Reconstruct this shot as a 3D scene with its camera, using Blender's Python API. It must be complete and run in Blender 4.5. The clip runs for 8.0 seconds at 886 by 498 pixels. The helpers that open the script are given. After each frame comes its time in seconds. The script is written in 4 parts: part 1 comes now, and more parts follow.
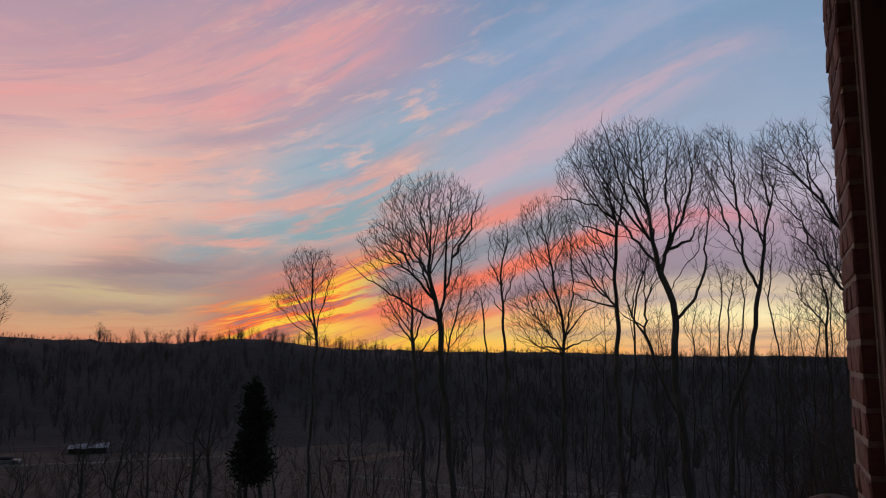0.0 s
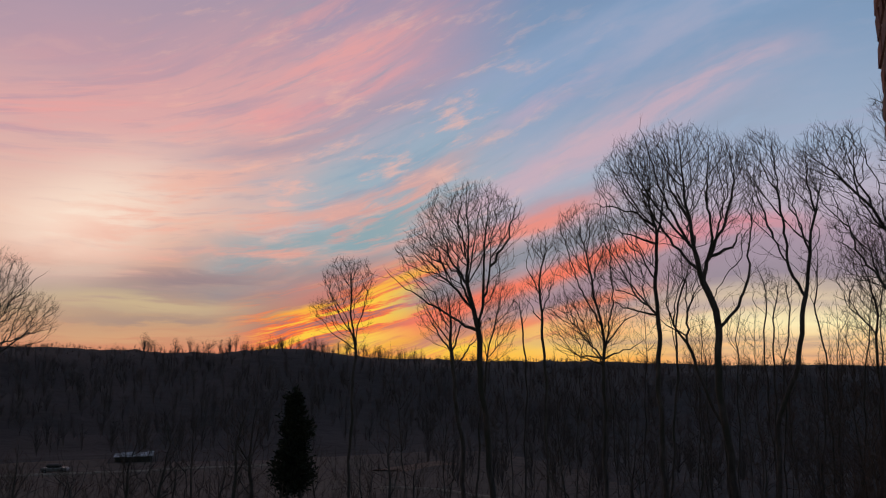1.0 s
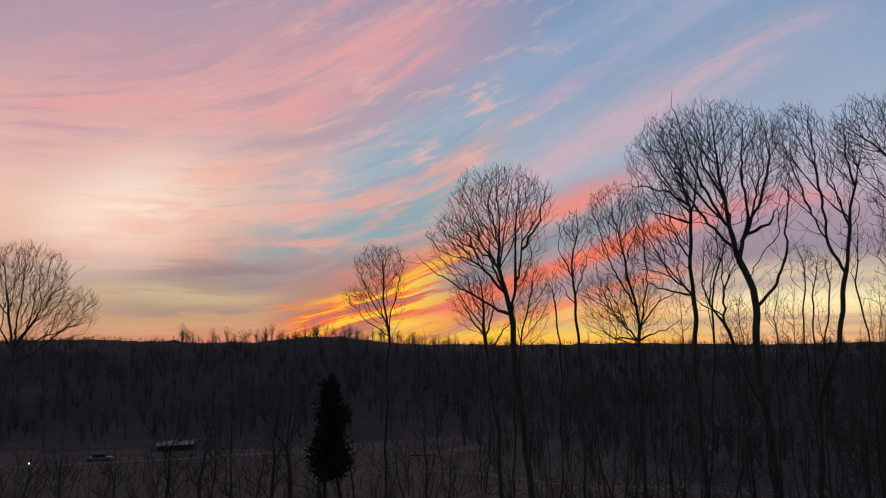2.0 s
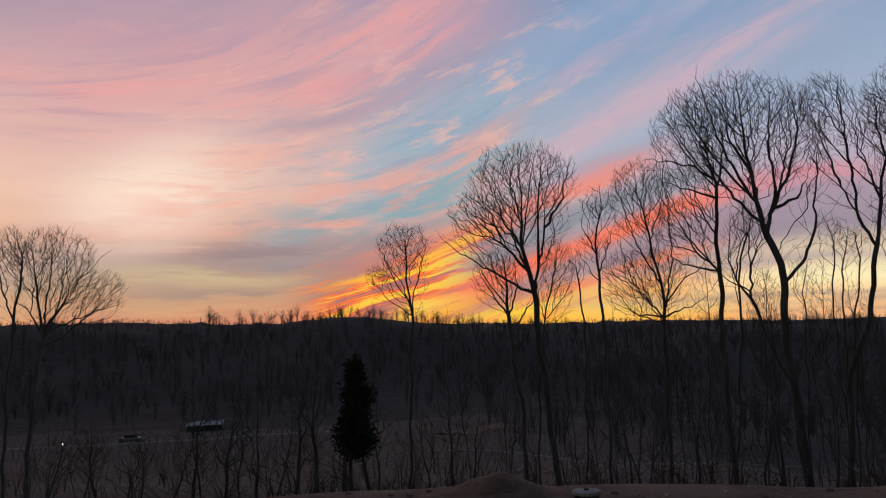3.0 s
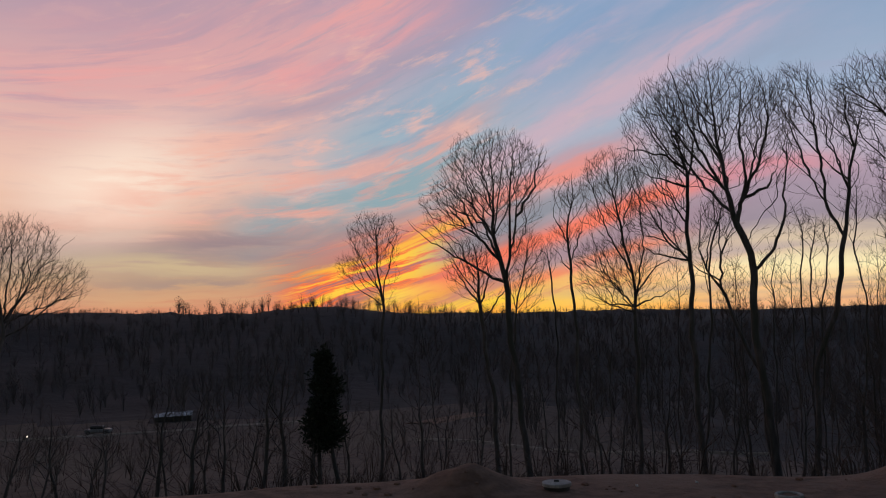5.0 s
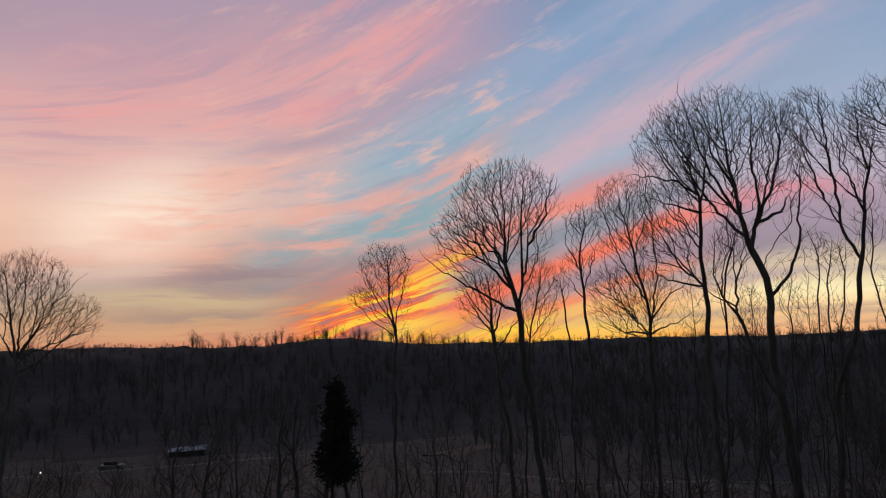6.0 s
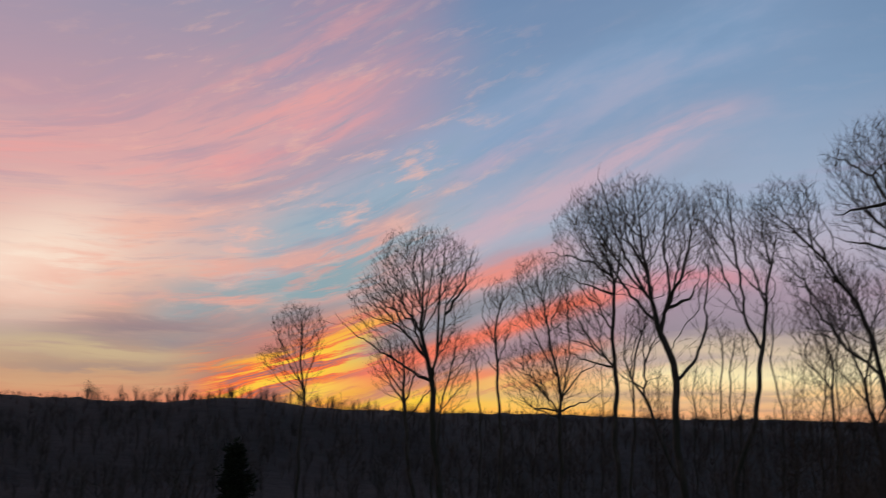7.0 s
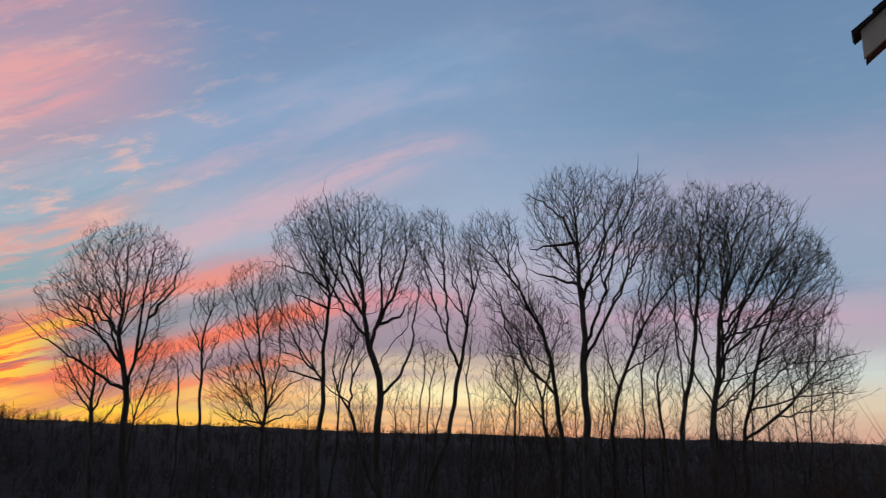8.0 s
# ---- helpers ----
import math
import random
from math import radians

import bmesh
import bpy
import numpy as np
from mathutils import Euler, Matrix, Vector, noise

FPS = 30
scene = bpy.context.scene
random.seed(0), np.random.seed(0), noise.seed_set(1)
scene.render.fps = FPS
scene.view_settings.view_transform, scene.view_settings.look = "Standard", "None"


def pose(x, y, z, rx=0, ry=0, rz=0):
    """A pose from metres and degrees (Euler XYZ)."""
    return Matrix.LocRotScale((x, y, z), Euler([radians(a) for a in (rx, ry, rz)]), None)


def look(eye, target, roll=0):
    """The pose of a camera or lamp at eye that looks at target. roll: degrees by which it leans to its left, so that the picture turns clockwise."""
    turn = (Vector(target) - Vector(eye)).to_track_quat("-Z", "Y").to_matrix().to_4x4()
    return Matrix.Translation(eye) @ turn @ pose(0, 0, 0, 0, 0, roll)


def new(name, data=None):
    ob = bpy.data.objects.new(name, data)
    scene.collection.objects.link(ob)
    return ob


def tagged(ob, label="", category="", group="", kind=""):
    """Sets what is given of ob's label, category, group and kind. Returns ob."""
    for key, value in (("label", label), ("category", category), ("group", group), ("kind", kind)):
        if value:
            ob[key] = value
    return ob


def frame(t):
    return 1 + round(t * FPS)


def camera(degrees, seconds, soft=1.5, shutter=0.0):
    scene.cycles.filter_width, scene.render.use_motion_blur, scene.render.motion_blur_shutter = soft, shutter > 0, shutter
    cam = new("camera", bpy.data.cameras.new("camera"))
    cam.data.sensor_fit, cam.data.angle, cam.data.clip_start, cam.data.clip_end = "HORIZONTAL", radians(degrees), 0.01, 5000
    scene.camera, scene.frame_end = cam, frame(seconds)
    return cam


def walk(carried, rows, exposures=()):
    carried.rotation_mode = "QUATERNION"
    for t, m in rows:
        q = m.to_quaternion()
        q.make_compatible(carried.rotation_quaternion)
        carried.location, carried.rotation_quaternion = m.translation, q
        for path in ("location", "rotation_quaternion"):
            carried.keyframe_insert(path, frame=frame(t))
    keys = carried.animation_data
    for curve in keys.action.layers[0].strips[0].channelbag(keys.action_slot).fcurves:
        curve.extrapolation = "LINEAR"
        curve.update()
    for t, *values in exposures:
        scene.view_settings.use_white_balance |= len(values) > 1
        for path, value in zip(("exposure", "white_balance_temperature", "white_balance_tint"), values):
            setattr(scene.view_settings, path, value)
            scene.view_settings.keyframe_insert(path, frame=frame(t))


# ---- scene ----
# ---------------------------------------------------------------- camera
cam = camera(59.65, 8.0, soft=1.1, shutter=0.15)
EYE = 4.2          # lens height above the dirt yard
walk(cam, [
    (0.0, pose(0.000, 0.000, 4.20, 97.80, 0.00, -0.00)),
    (0.5, pose(0.002, 0.020, 4.20, 98.36, -0.01, 0.79)),
    (1.0, pose(0.004, 0.040, 4.20, 98.48, 0.08, 2.85)),
    (1.5, pose(0.011, 0.106, 4.20, 97.88, 0.39, 4.20)),
    (2.0, pose(0.017, 0.172, 4.20, 97.42, 1.18, 5.35)),
    (3.3, pose(0.045, 0.450, 4.20, 95.78, 1.80, 7.27)),
    (3.5, pose(0.050, 0.495, 4.20, 96.09, 1.30, 6.29)),
    (4.0, pose(0.062, 0.619, 4.20, 96.11, 0.75, 5.32)),
    (4.5, pose(0.075, 0.743, 4.20, 94.65, 1.87, 4.95)),
    (4.7, pose(0.079, 0.783, 4.20, 94.53, 1.63, 4.70)),
    (5.8, pose(0.101, 1.001, 4.20, 97.73, 3.08, 6.90)),
    (6.0, pose(0.105, 1.040, 4.20, 97.37, 2.62, 6.11)),
    (6.5, pose(0.111, 1.102, 4.20, 99.10, 1.88, 4.85)),
    (7.0, pose(0.118, 1.164, 4.20, 102.20, -0.47, -0.44)),
    (7.2, pose(0.120, 1.189, 4.20, 103.00, -0.50, -9.17)),
    (7.5, pose(0.124, 1.226, 4.20, 103.37, -1.15, -14.62)),
    (8.0, pose(0.130, 1.288, 4.20, 103.36, -0.90, -21.63)),
], [(0.0, -0.05), (3.3, 0.0), (6.5, 0.0), (7.0, -0.04), (7.5, -0.08), (8.0, 0.04)])


# ---------------------------------------------------------------- node helpers
def lin(r, g, b):
    """8-bit display colour to linear."""
    f = lambda c: c / 12.92 if c <= 0.04045 else ((c + 0.055) / 1.055) ** 2.4
    return (f(r / 255), f(g / 255), f(b / 255), 1.0)


class Net:
    """Short spelling for node trees."""

    def __init__(self, tree):
        self.t = tree
        tree.nodes.clear()

    def put(self, sock, v):
        if isinstance(v, bpy.types.NodeSocket):
            self.t.links.new(v, sock)
        else:
            sock.default_value = v

    def m(self, op, a, b=0.0, c=None, clamp=False):
        n = self.t.nodes.new("ShaderNodeMath")
        n.operation, n.use_clamp = op, clamp
        self.put(n.inputs[0], a)
        self.put(n.inputs[1], b)
        if c is not None:
            self.put(n.inputs[2], c)
        return n.outputs[0]

    def add(self, a, b): return self.m("ADD", a, b)
    def sub(self, a, b): return self.m("SUBTRACT", a, b)
    def mul(self, a, b): return self.m("MULTIPLY", a, b)
    def div(self, a, b): return self.m("DIVIDE", a, b)

    def smooth(self, v, lo, hi, a=0.0, b=1.0):
        n = self.t.nodes.new("ShaderNodeMapRange")
        n.interpolation_type = "SMOOTHSTEP"
        for s, x in zip(n.inputs[:5], (v, lo, hi, a, b)):
            self.put(s, x)
        return n.outputs[0]

    def vec(self, x, y, z=0.0):
        n = self.t.nodes.new("ShaderNodeCombineXYZ")
        for s, v in zip(n.inputs, (x, y, z)):
            self.put(s, v)
        return n.outputs[0]

    def noise(self, vector, scale=1.0, detail=3.0, rough=0.5, distort=0.0, colour=False):
        n = self.t.nodes.new("ShaderNodeTexNoise")
        self.put(n.inputs["Vector"], vector)
        for k, v in (("Scale", scale), ("Detail", detail), ("Roughness", rough), ("Distortion", distort)):
            self.put(n.inputs[k], v)
        return n.outputs["Color" if colour else "Fac"]

    def ramp(self, fac, stops, mode="EASE"):
        n = self.t.nodes.new("ShaderNodeValToRGB")
        n.color_ramp.interpolation = mode
        e = n.color_ramp.elements
        while len(e) < len(stops):
            e.new(0.5)
        for el, (p, c) in zip(e, stops):
            el.position, el.color = p, c
        self.put(n.inputs[0], fac)
        return n.outputs[0]

    def mix(self, fac, a, b, blend="MIX"):
        n = self.t.nodes.new("ShaderNodeMix")
        n.data_type, n.blend_type = "RGBA", blend
        self.put(n.inputs[0], fac)
        self.put(n.inputs[6], a)
        self.put(n.inputs[7], b)
        return n.outputs[2]


# ---------------------------------------------------------------- sky and sun
world = bpy.data.worlds.new("sky")
scene.world = world
world.use_nodes = True
w = Net(world.node_tree)
tc = w.t.nodes.new("ShaderNodeTexCoord")
sep = w.t.nodes.new("ShaderNodeSeparateXYZ")
w.t.links.new(tc.outputs["Generated"], sep.inputs[0])
dx, dy, dz = sep.outputs
DEG = 57.29578
az = w.mul(w.m("ARCTAN2", dx, dy), DEG)
el = w.mul(w.m("ARCSINE", w.m("MAXIMUM", w.m("MINIMUM", dz, 1.0), -1.0)), DEG)
# streaks lie flat low on the left, climb through the glow, and stand steeper overhead
g_low = w.sub(w.smooth(az, -22, 20, 0.0, 10.0), 1.98)
g_high = w.sub(w.smooth(az, -50, 30, 0.0, 25.0), 12.5)
lofty = w.smooth(el, 10, 21)
fan0 = w.sub(el, w.add(w.mul(g_low, w.sub(1.0, lofty)), w.mul(g_high, lofty)))
wv = w.sub(w.noise(w.vec(w.mul(az, 0.07), w.mul(fan0, 0.20), 1.0), 1.0, 4, 0.55), 0.5)
fan = w.add(fan0, w.mul(wv, 2.6))
soft = w.noise(w.vec(w.mul(az, 0.045), w.mul(fan, 0.15), 2.0), 1.0, 6, 0.55)
streak = w.noise(w.vec(w.mul(az, 0.085), w.mul(fan, 0.55), 4.0), 1.0, 7, 0.60)
streak_b = w.noise(w.vec(w.mul(az, 0.095), w.mul(fan, 0.62), 17.0), 1.0, 7, 0.60)
fine = w.noise(w.vec(w.mul(az, 0.17), w.mul(fan, 1.25), 9.0), 1.0, 6, 0.62)
haze = w.noise(w.vec(w.mul(az, 0.060), w.mul(w.add(el, w.mul(wv, 1.5)), 0.85), 5.0), 1.0, 6, 0.58)
ripple = w.noise(w.vec(w.mul(az, 0.24), w.mul(w.add(fan, w.mul(az, 0.10)), 0.85), 6.0), 1.0, 7, 0.62)
flame = w.noise(w.vec(w.mul(az, 0.11), w.mul(fan, 1.15), 31.0), 1.0, 6, 0.64)
az_w = w.add(az, w.mul(wv, 5.0))
el_w = w.add(el, w.add(w.mul(wv, 1.2), w.add(w.mul(w.sub(streak, 0.5), 2.0), w.mul(w.sub(haze, 0.5), 1.6))))


def column(stops):
    """Sky colours up one bearing: (elevation in degrees, r, g, b)."""
    return w.ramp(w.div(el_w, 60.0), [(e / 60.0, lin(r, g, b)) for e, r, g, b in stops], "LINEAR")


col_a = column([(0, 244, 166, 96), (1.5, 230, 176, 122), (3.4, 206, 172, 142), (5.5, 200, 166, 148), (8, 242, 196, 164), (12, 240, 198, 178), (16, 216, 178, 174), (22, 172, 152, 168), (45, 95, 105, 140)])
col_b = column([(0, 218, 128, 98), (1.4, 214, 146, 112), (3.2, 200, 164, 130), (5, 174, 148, 140), (7, 212, 160, 142), (10, 234, 190, 172), (15, 218, 176, 172), (21, 188, 156, 170), (30, 150, 148, 172), (45, 90, 110, 148)])
col_c = column([(0, 255, 170, 62), (1.5, 236, 134, 74), (3.5, 210, 124, 92), (5.4, 178, 148, 142), (7.5, 156, 168, 172), (10, 178, 180, 184), (13, 168, 178, 188), (16, 180, 172, 186), (22, 174, 156, 178), (45, 85, 110, 150)])
col_e = column([(0, 255, 180, 78), (1.4, 255, 208, 106), (2.8, 240, 176, 122), (4.4, 182, 150, 150), (7.5, 170, 158, 168), (10, 186, 174, 186), (13, 166, 180, 198), (20, 138, 160, 190), (28, 120, 145, 180), (45, 80, 110, 152)])
col_f = column([(0, 236, 168, 122), (1.3, 250, 206, 146), (2.8, 255, 238, 186), (4.4, 218, 196, 168), (5.8, 156, 142, 154), (8.5, 168, 150, 166), (11, 186, 176, 192), (15, 160, 176, 200), (22, 132, 158, 190), (45, 80, 110, 152)])
col_d = column([(0, 210, 164, 144), (2, 220, 200, 172), (4, 204, 212, 206), (6, 180, 172, 182), (8, 182, 168, 184), (11, 148, 166, 188), (14, 150, 164, 188), (17, 156, 160, 184), (22, 116, 146, 178), (45, 75, 108, 152)])
sky = w.mix(w.smooth(az_w, -42, -31), col_a, col_b)
sky = w.mix(w.smooth(az_w, -17, -9), sky, col_c)
sky = w.mix(w.smooth(az_w, -4, 5), sky, col_e)
sky = w.mix(w.smooth(az_w, 8, 18), sky, col_f)
sky = w.mix(w.smooth(az_w, 24, 44), sky, col_d)


def drift(sky, f0, half, left, right, rgb, amount, tex, lo, hi, edge=5.0):
    """A long band of cloud that follows the streaks between two bearings, broken up by a texture."""
    g = w.m("EXPONENT", w.mul(w.m("POWER", w.m("ABSOLUTE", w.div(w.sub(fan, f0), half)), 2.5), -1.0))
    span = w.mul(w.smooth(az_w, left - edge, left + edge), w.smooth(az_w, right - edge, right + edge, 1.0, 0.0))
    f = w.mul(w.mul(w.mul(g, span), w.smooth(tex, lo, hi)), amount)
    return w.mix(w.m("MINIMUM", f, 1.0), sky, lin(*rgb))


def bank(sky, a, e, la, le, slope, rgb, amount, tex, lo, hi):
    """A patch of cloud round one bearing and height, broken up by a texture."""
    da, de = w.sub(az_w, a), w.add(w.sub(el, e), w.mul(wv, 2.0))
    de = w.sub(de, w.mul(da, slope))
    r2 = w.add(w.m("POWER", w.div(da, la), 2.0), w.m("POWER", w.div(de, le), 2.0))
    f = w.mul(w.mul(w.m("EXPONENT", w.mul(r2, -1.0)), w.smooth(tex, lo, hi)), amount)
    return w.mix(w.m("MINIMUM", f, 1.0), sky, lin(*rgb))


# high cloud: the broad rosy sheet, its mauve under-edge, and the clear blue beyond
sky = drift(sky, 23.0, 5.0, -45, -6, (228, 168, 166), 0.65, soft, 0.34, 0.60, 5)
sky = drift(sky, 22.5, 5.5, -40, -4, (238, 164, 160), 0.60, streak, 0.46, 0.66, 5)
sky = drift(sky, 20.6, 1.2, -18, -5, (238, 160, 160), 0.70, streak, 0.36, 0.58, 3)
sky = drift(sky, 23.0, 6.0, -40, 0, (176, 152, 170), 0.55, streak_b, 0.48, 0.66, 5)
sky = drift(sky, 17.6, 1.3, -22, -2, (156, 148, 168), 0.70, soft, 0.34, 0.58, 4)
sky = drift(sky, 14.5, 3.0, -6, 26, (132, 166, 202), 0.55, soft, 0.30, 0.56, 5)
sky = drift(sky, 12.0, 6.0, 2, 40, (190, 178, 196), 0.45, soft, 0.44, 0.66, 5)
sky = drift(sky, 12.6, 0.7, 1, 9, (200, 172, 190), 0.60, streak, 0.36, 0.60, 3)
sky = drift(sky, 8.9, 1.3, -4, 21, (210, 176, 188), 0.75, streak, 0.30, 0.56, 5)
sky = drift(sky, 6.3, 0.9, 0, 20, (152, 162, 184), 0.60, streak_b, 0.36, 0.56, 4)
# broken cloudlets over clear teal
sky = drift(sky, 12.5, 3.0, -18, 0, (152, 178, 194), 0.70, soft, 0.28, 0.54, 5)
sky = drift(sky, 13.2, 3.4, -20, 1, (228, 180, 174), 0.65, ripple, 0.48, 0.68, 5)
sky = drift(sky, 13.0, 3.4, -18, 2, (138, 166, 188), 0.60, streak_b, 0.48, 0.64, 5)
sky = drift(sky, 9.2, 1.7, -20, -3, (142, 168, 176), 0.90, streak_b, 0.34, 0.54, 4)
sky = drift(sky, 10.0, 2.6, -25, -2, (240, 166, 148), 0.80, streak, 0.47, 0.62, 4)
sky = drift(sky, 9.5, 2.0, -18, -3, (244, 160, 136), 0.60, fine, 0.50, 0.64, 4)
sky = drift(sky, 7.0, 0.9, -20, -7, (150, 144, 150), 0.80, streak, 0.34, 0.54, 4)
sky = drift(sky, 5.6, 1.1, -13, 9, (240, 144, 126), 0.90, streak, 0.30, 0.54, 4)
# pale lit gap and flat grey bars low on the left
sky = bank(sky, -28, 9.6, 6.0, 3.6, 0.30, (255, 232, 212), 0.95, soft, 0.24, 0.52)
sky = bank(sky, -23, 11.0, 7.0, 2.4, 0.40, (244, 180, 160), 0.70, streak, 0.44, 0.60)
sky = bank(sky, -21, 5.6, 7, 1.2, 0.05, (150, 132, 138), 0.85, haze, 0.40, 0.56)
sky = bank(sky, -25, 4.2, 9, 0.8, 0.0, (214, 190, 146), 0.70, haze, 0.44, 0.58)
sky = bank(sky, -22, 3.0, 9, 0.6, 0.0, (164, 140, 132), 0.75, streak_b, 0.44, 0.58)
sky = bank(sky, -25, 1.9, 8, 0.5, 0.0, (222, 178, 132), 0.45, haze, 0.48, 0.58)
# fine broken texture through all the thin cloud
thin = w.mul(w.mul(w.smooth(el, 4.5, 8.0), w.smooth(el, 40, 18)), w.mul(w.smooth(az, -4, 14, 1.0, 0.15), w.smooth(az, -32, -16, 0.25, 1.0)))
sky = w.mix(w.mul(thin, w.smooth(ripple, 0.52, 0.70, 0.0, 0.40)), sky, w.mix(w.smooth(az_w, -4, 24), lin(244, 190, 170), lin(200, 184, 198)))
sky = w.mix(w.mul(thin, w.smooth(fine, 0.52, 0.68, 0.0, 0.38)), sky, w.mix(w.smooth(az_w, -26, -10), lin(186, 156, 162), lin(142, 160, 178)))
# the glow: burning streaks with slate between them
sky = drift(sky, 2.8, 3.0, -17, 1, (176, 116, 110), 0.95, flame, 0.62, 0.46, 2.5)
sky = drift(sky, 3.0, 2.7, -17, -2, (255, 120, 64), 1.0, flame, 0.44, 0.51, 2.5)
sky = drift(sky, 2.9, 2.4, -16, -4, (255, 208, 72), 1.0, flame, 0.51, 0.57, 2.5)
sky = drift(sky, 4.6, 0.45, -15, -5, (255, 186, 70), 0.9, fine, 0.40, 0.54, 2.5)
sky = drift(sky, 1.1, 0.5, -11, -4, (255, 222, 86), 0.9, flame, 0.38, 0.52, 2.5)
sky = drift(sky, 3.2, 1.0, -6, 13, (142, 146, 156), 0.90, streak_b, 0.24, 0.46, 3)
sky = drift(sky, 1.3, 0.75, 12, 22, (224, 142, 150), 0.75, streak, 0.30, 0.50, 4)
sky = drift(sky, 1.3, 0.75, -7, 13, (248, 126, 98), 0.95, streak, 0.28, 0.46, 3)
sky = drift(sky, -0.4, 0.8, -4, 16, (164, 138, 150), 0.80, streak_b, 0.28, 0.50, 3)
sky = drift(sky, -1.6, 0.5, -5, 12, (248, 140, 98), 0.85, streak, 0.32, 0.50, 3)
sky = bank(sky, -2, 0.9, 5, 0.9, 0.02, (255, 214, 70), 0.9, flame, 0.36, 0.56)
sky = bank(sky, 4, 2.2, 9, 0.7, 0.10, (232, 150, 104), 0.85, flame, 0.54, 0.46)
sky = bank(sky, 18, 1.6, 14, 0.45, 0.01, (182, 150, 140), 0.85, haze, 0.40, 0.54)
sky = bank(sky, 16, 3.9, 12, 0.5, 0.03, (186, 166, 164), 0.75, streak_b, 0.38, 0.54)
sky = bank(sky, 20, 0.5, 12, 0.3, 0.01, (188, 144, 128), 0.8, haze, 0.45, 0.58)
sky = bank(sky, 40, 8.2, 10, 0.8, 0.02, (214, 164, 186), 0.7, haze, 0.40, 0.6)
sky = bank(sky, 28, 12.5, 14, 1.0, 0.10, (206, 172, 192), 0.7, haze, 0.42, 0.60)
sky = bank(sky, 38, 16.5, 14, 0.9, 0.05, (178, 166, 194), 0.5, haze, 0.42, 0.6)
sky = bank(sky, 44, 10.2, 10, 1.0, 0.0, (124, 150, 178), 0.6, haze, 0.42, 0.6)
# away from the afterglow the clear dusk sky takes over
dusk = w.t.nodes.new("ShaderNodeTexSky")
dusk.sky_type, dusk.sun_disc = "NISHITA", False
dusk.sun_elevation, dusk.sun_rotation = radians(1.0), radians(-4)
away = w.m("MAXIMUM", w.smooth(w.m("ABSOLUTE", w.sub(az, 4.0)), 60, 110), w.smooth(el, 30, 60))
dim = w.mix(1.0, dusk.outputs[0], (0.15, 0.165, 0.205, 1), "MULTIPLY")
sky = w.mix(away, sky, dim)
bg = w.t.nodes.new("ShaderNodeBackground")
w.put(bg.inputs[0], sky)
out = w.t.nodes.new("ShaderNodeOutputWorld")
w.t.links.new(bg.outputs[0], out.inputs[0])

sun = new("sun", bpy.data.lights.new("sun", "SUN"))
sun.data.energy, sun.data.angle, sun.data.color = 0.12, radians(12), (1.0, 0.62, 0.45)
sun.matrix_world = look((0, 0, 60), Vector((0, 0, 60)) + Vector((math.sin(radians(4)), -math.cos(radians(4)), -math.tan(radians(2.5)))))


# ---------------------------------------------------------------- materials
def material(name, dark, light, scale, rough=0.9, bump=0.3, big=0.25, third=None, stretch=(1, 1, 1), vary=0.0):
    """A worn natural surface: two sizes of mottling, fine relief, and a shift from piece to piece."""
    mat = bpy.data.materials.new(name)
    mat.use_nodes = True
    n = Net(mat.node_tree)
    co = n.t.nodes.new("ShaderNodeTexCoord").outputs["Object"]
    mp = n.t.nodes.new("ShaderNodeMapping")
    n.put(mp.inputs[0], co)
    mp.inputs["Scale"].default_value = stretch
    co = mp.outputs[0]
    f1 = n.noise(co, scale, 6, 0.6)
    f2 = n.noise(co, scale * big, 3, 0.5)
    c = n.mix(n.smooth(f1, 0.3, 0.7), (*dark, 1), (*light, 1))
    if third:
        c = n.mix(n.smooth(f2, 0.48, 0.66), c, (*third, 1))
    info = n.t.nodes.new("ShaderNodeObjectInfo").outputs["Random"]
    hsv = n.t.nodes.new("ShaderNodeHueSaturation")
    n.put(hsv.inputs["Value"], n.add(1.0 - vary / 2, n.mul(info, vary)))
    n.put(hsv.inputs["Color"], n.mix(n.smooth(f2, 0.35, 0.7, 0.0, 0.35), c, (*dark, 1)))
    b = n.t.nodes.new("ShaderNodeBsdfPrincipled")
    n.put(b.inputs["Base Color"], hsv.outputs[0])
    n.put(b.inputs["Roughness"], n.smooth(f1, 0.2, 0.8, rough - 0.1, min(1.0, rough + 0.08)))
    bp = n.t.nodes.new("ShaderNodeBump")
    bp.inputs["Strength"].default_value, bp.inputs["Distance"].default_value = bump, 0.3 / scale
    n.put(bp.inputs["Height"], f1)
    n.put(b.inputs["Normal"], bp.outputs[0])
    o = n.t.nodes.new("ShaderNodeOutputMaterial")
    n.t.links.new(b.outputs[0], o.inputs[0])
    return mat


BARK = material("bark", (0.058, 0.050, 0.047), (0.135, 0.120, 0.112), 5, 0.95, 0.7, 0.3, (0.06, 0.065, 0.05), (1, 1, 0.25), 0.4)
TWIG = material("twig_bark", (0.060, 0.042, 0.034), (0.12, 0.085, 0.068), 3, 0.95, 0.1, vary=0.3)
NEEDLE = material("cedar_foliage", (0.012, 0.018, 0.010), (0.035, 0.045, 0.022), 3, 0.9, 0.3)
LAND = material("leaf_litter", (0.052, 0.036, 0.028), (0.118, 0.082, 0.062), 0.6, 1.0, 0.6, 0.06, (0.13, 0.098, 0.070))
# shade among the woods is put into this colour, well below leaf litter
SHADED_FOREST = material("shaded_forest_floor", (0.016, 0.013, 0.014), (0.030, 0.024, 0.025), 0.10, 1.0, 0.5, 0.3, (0.020, 0.016, 0.015))
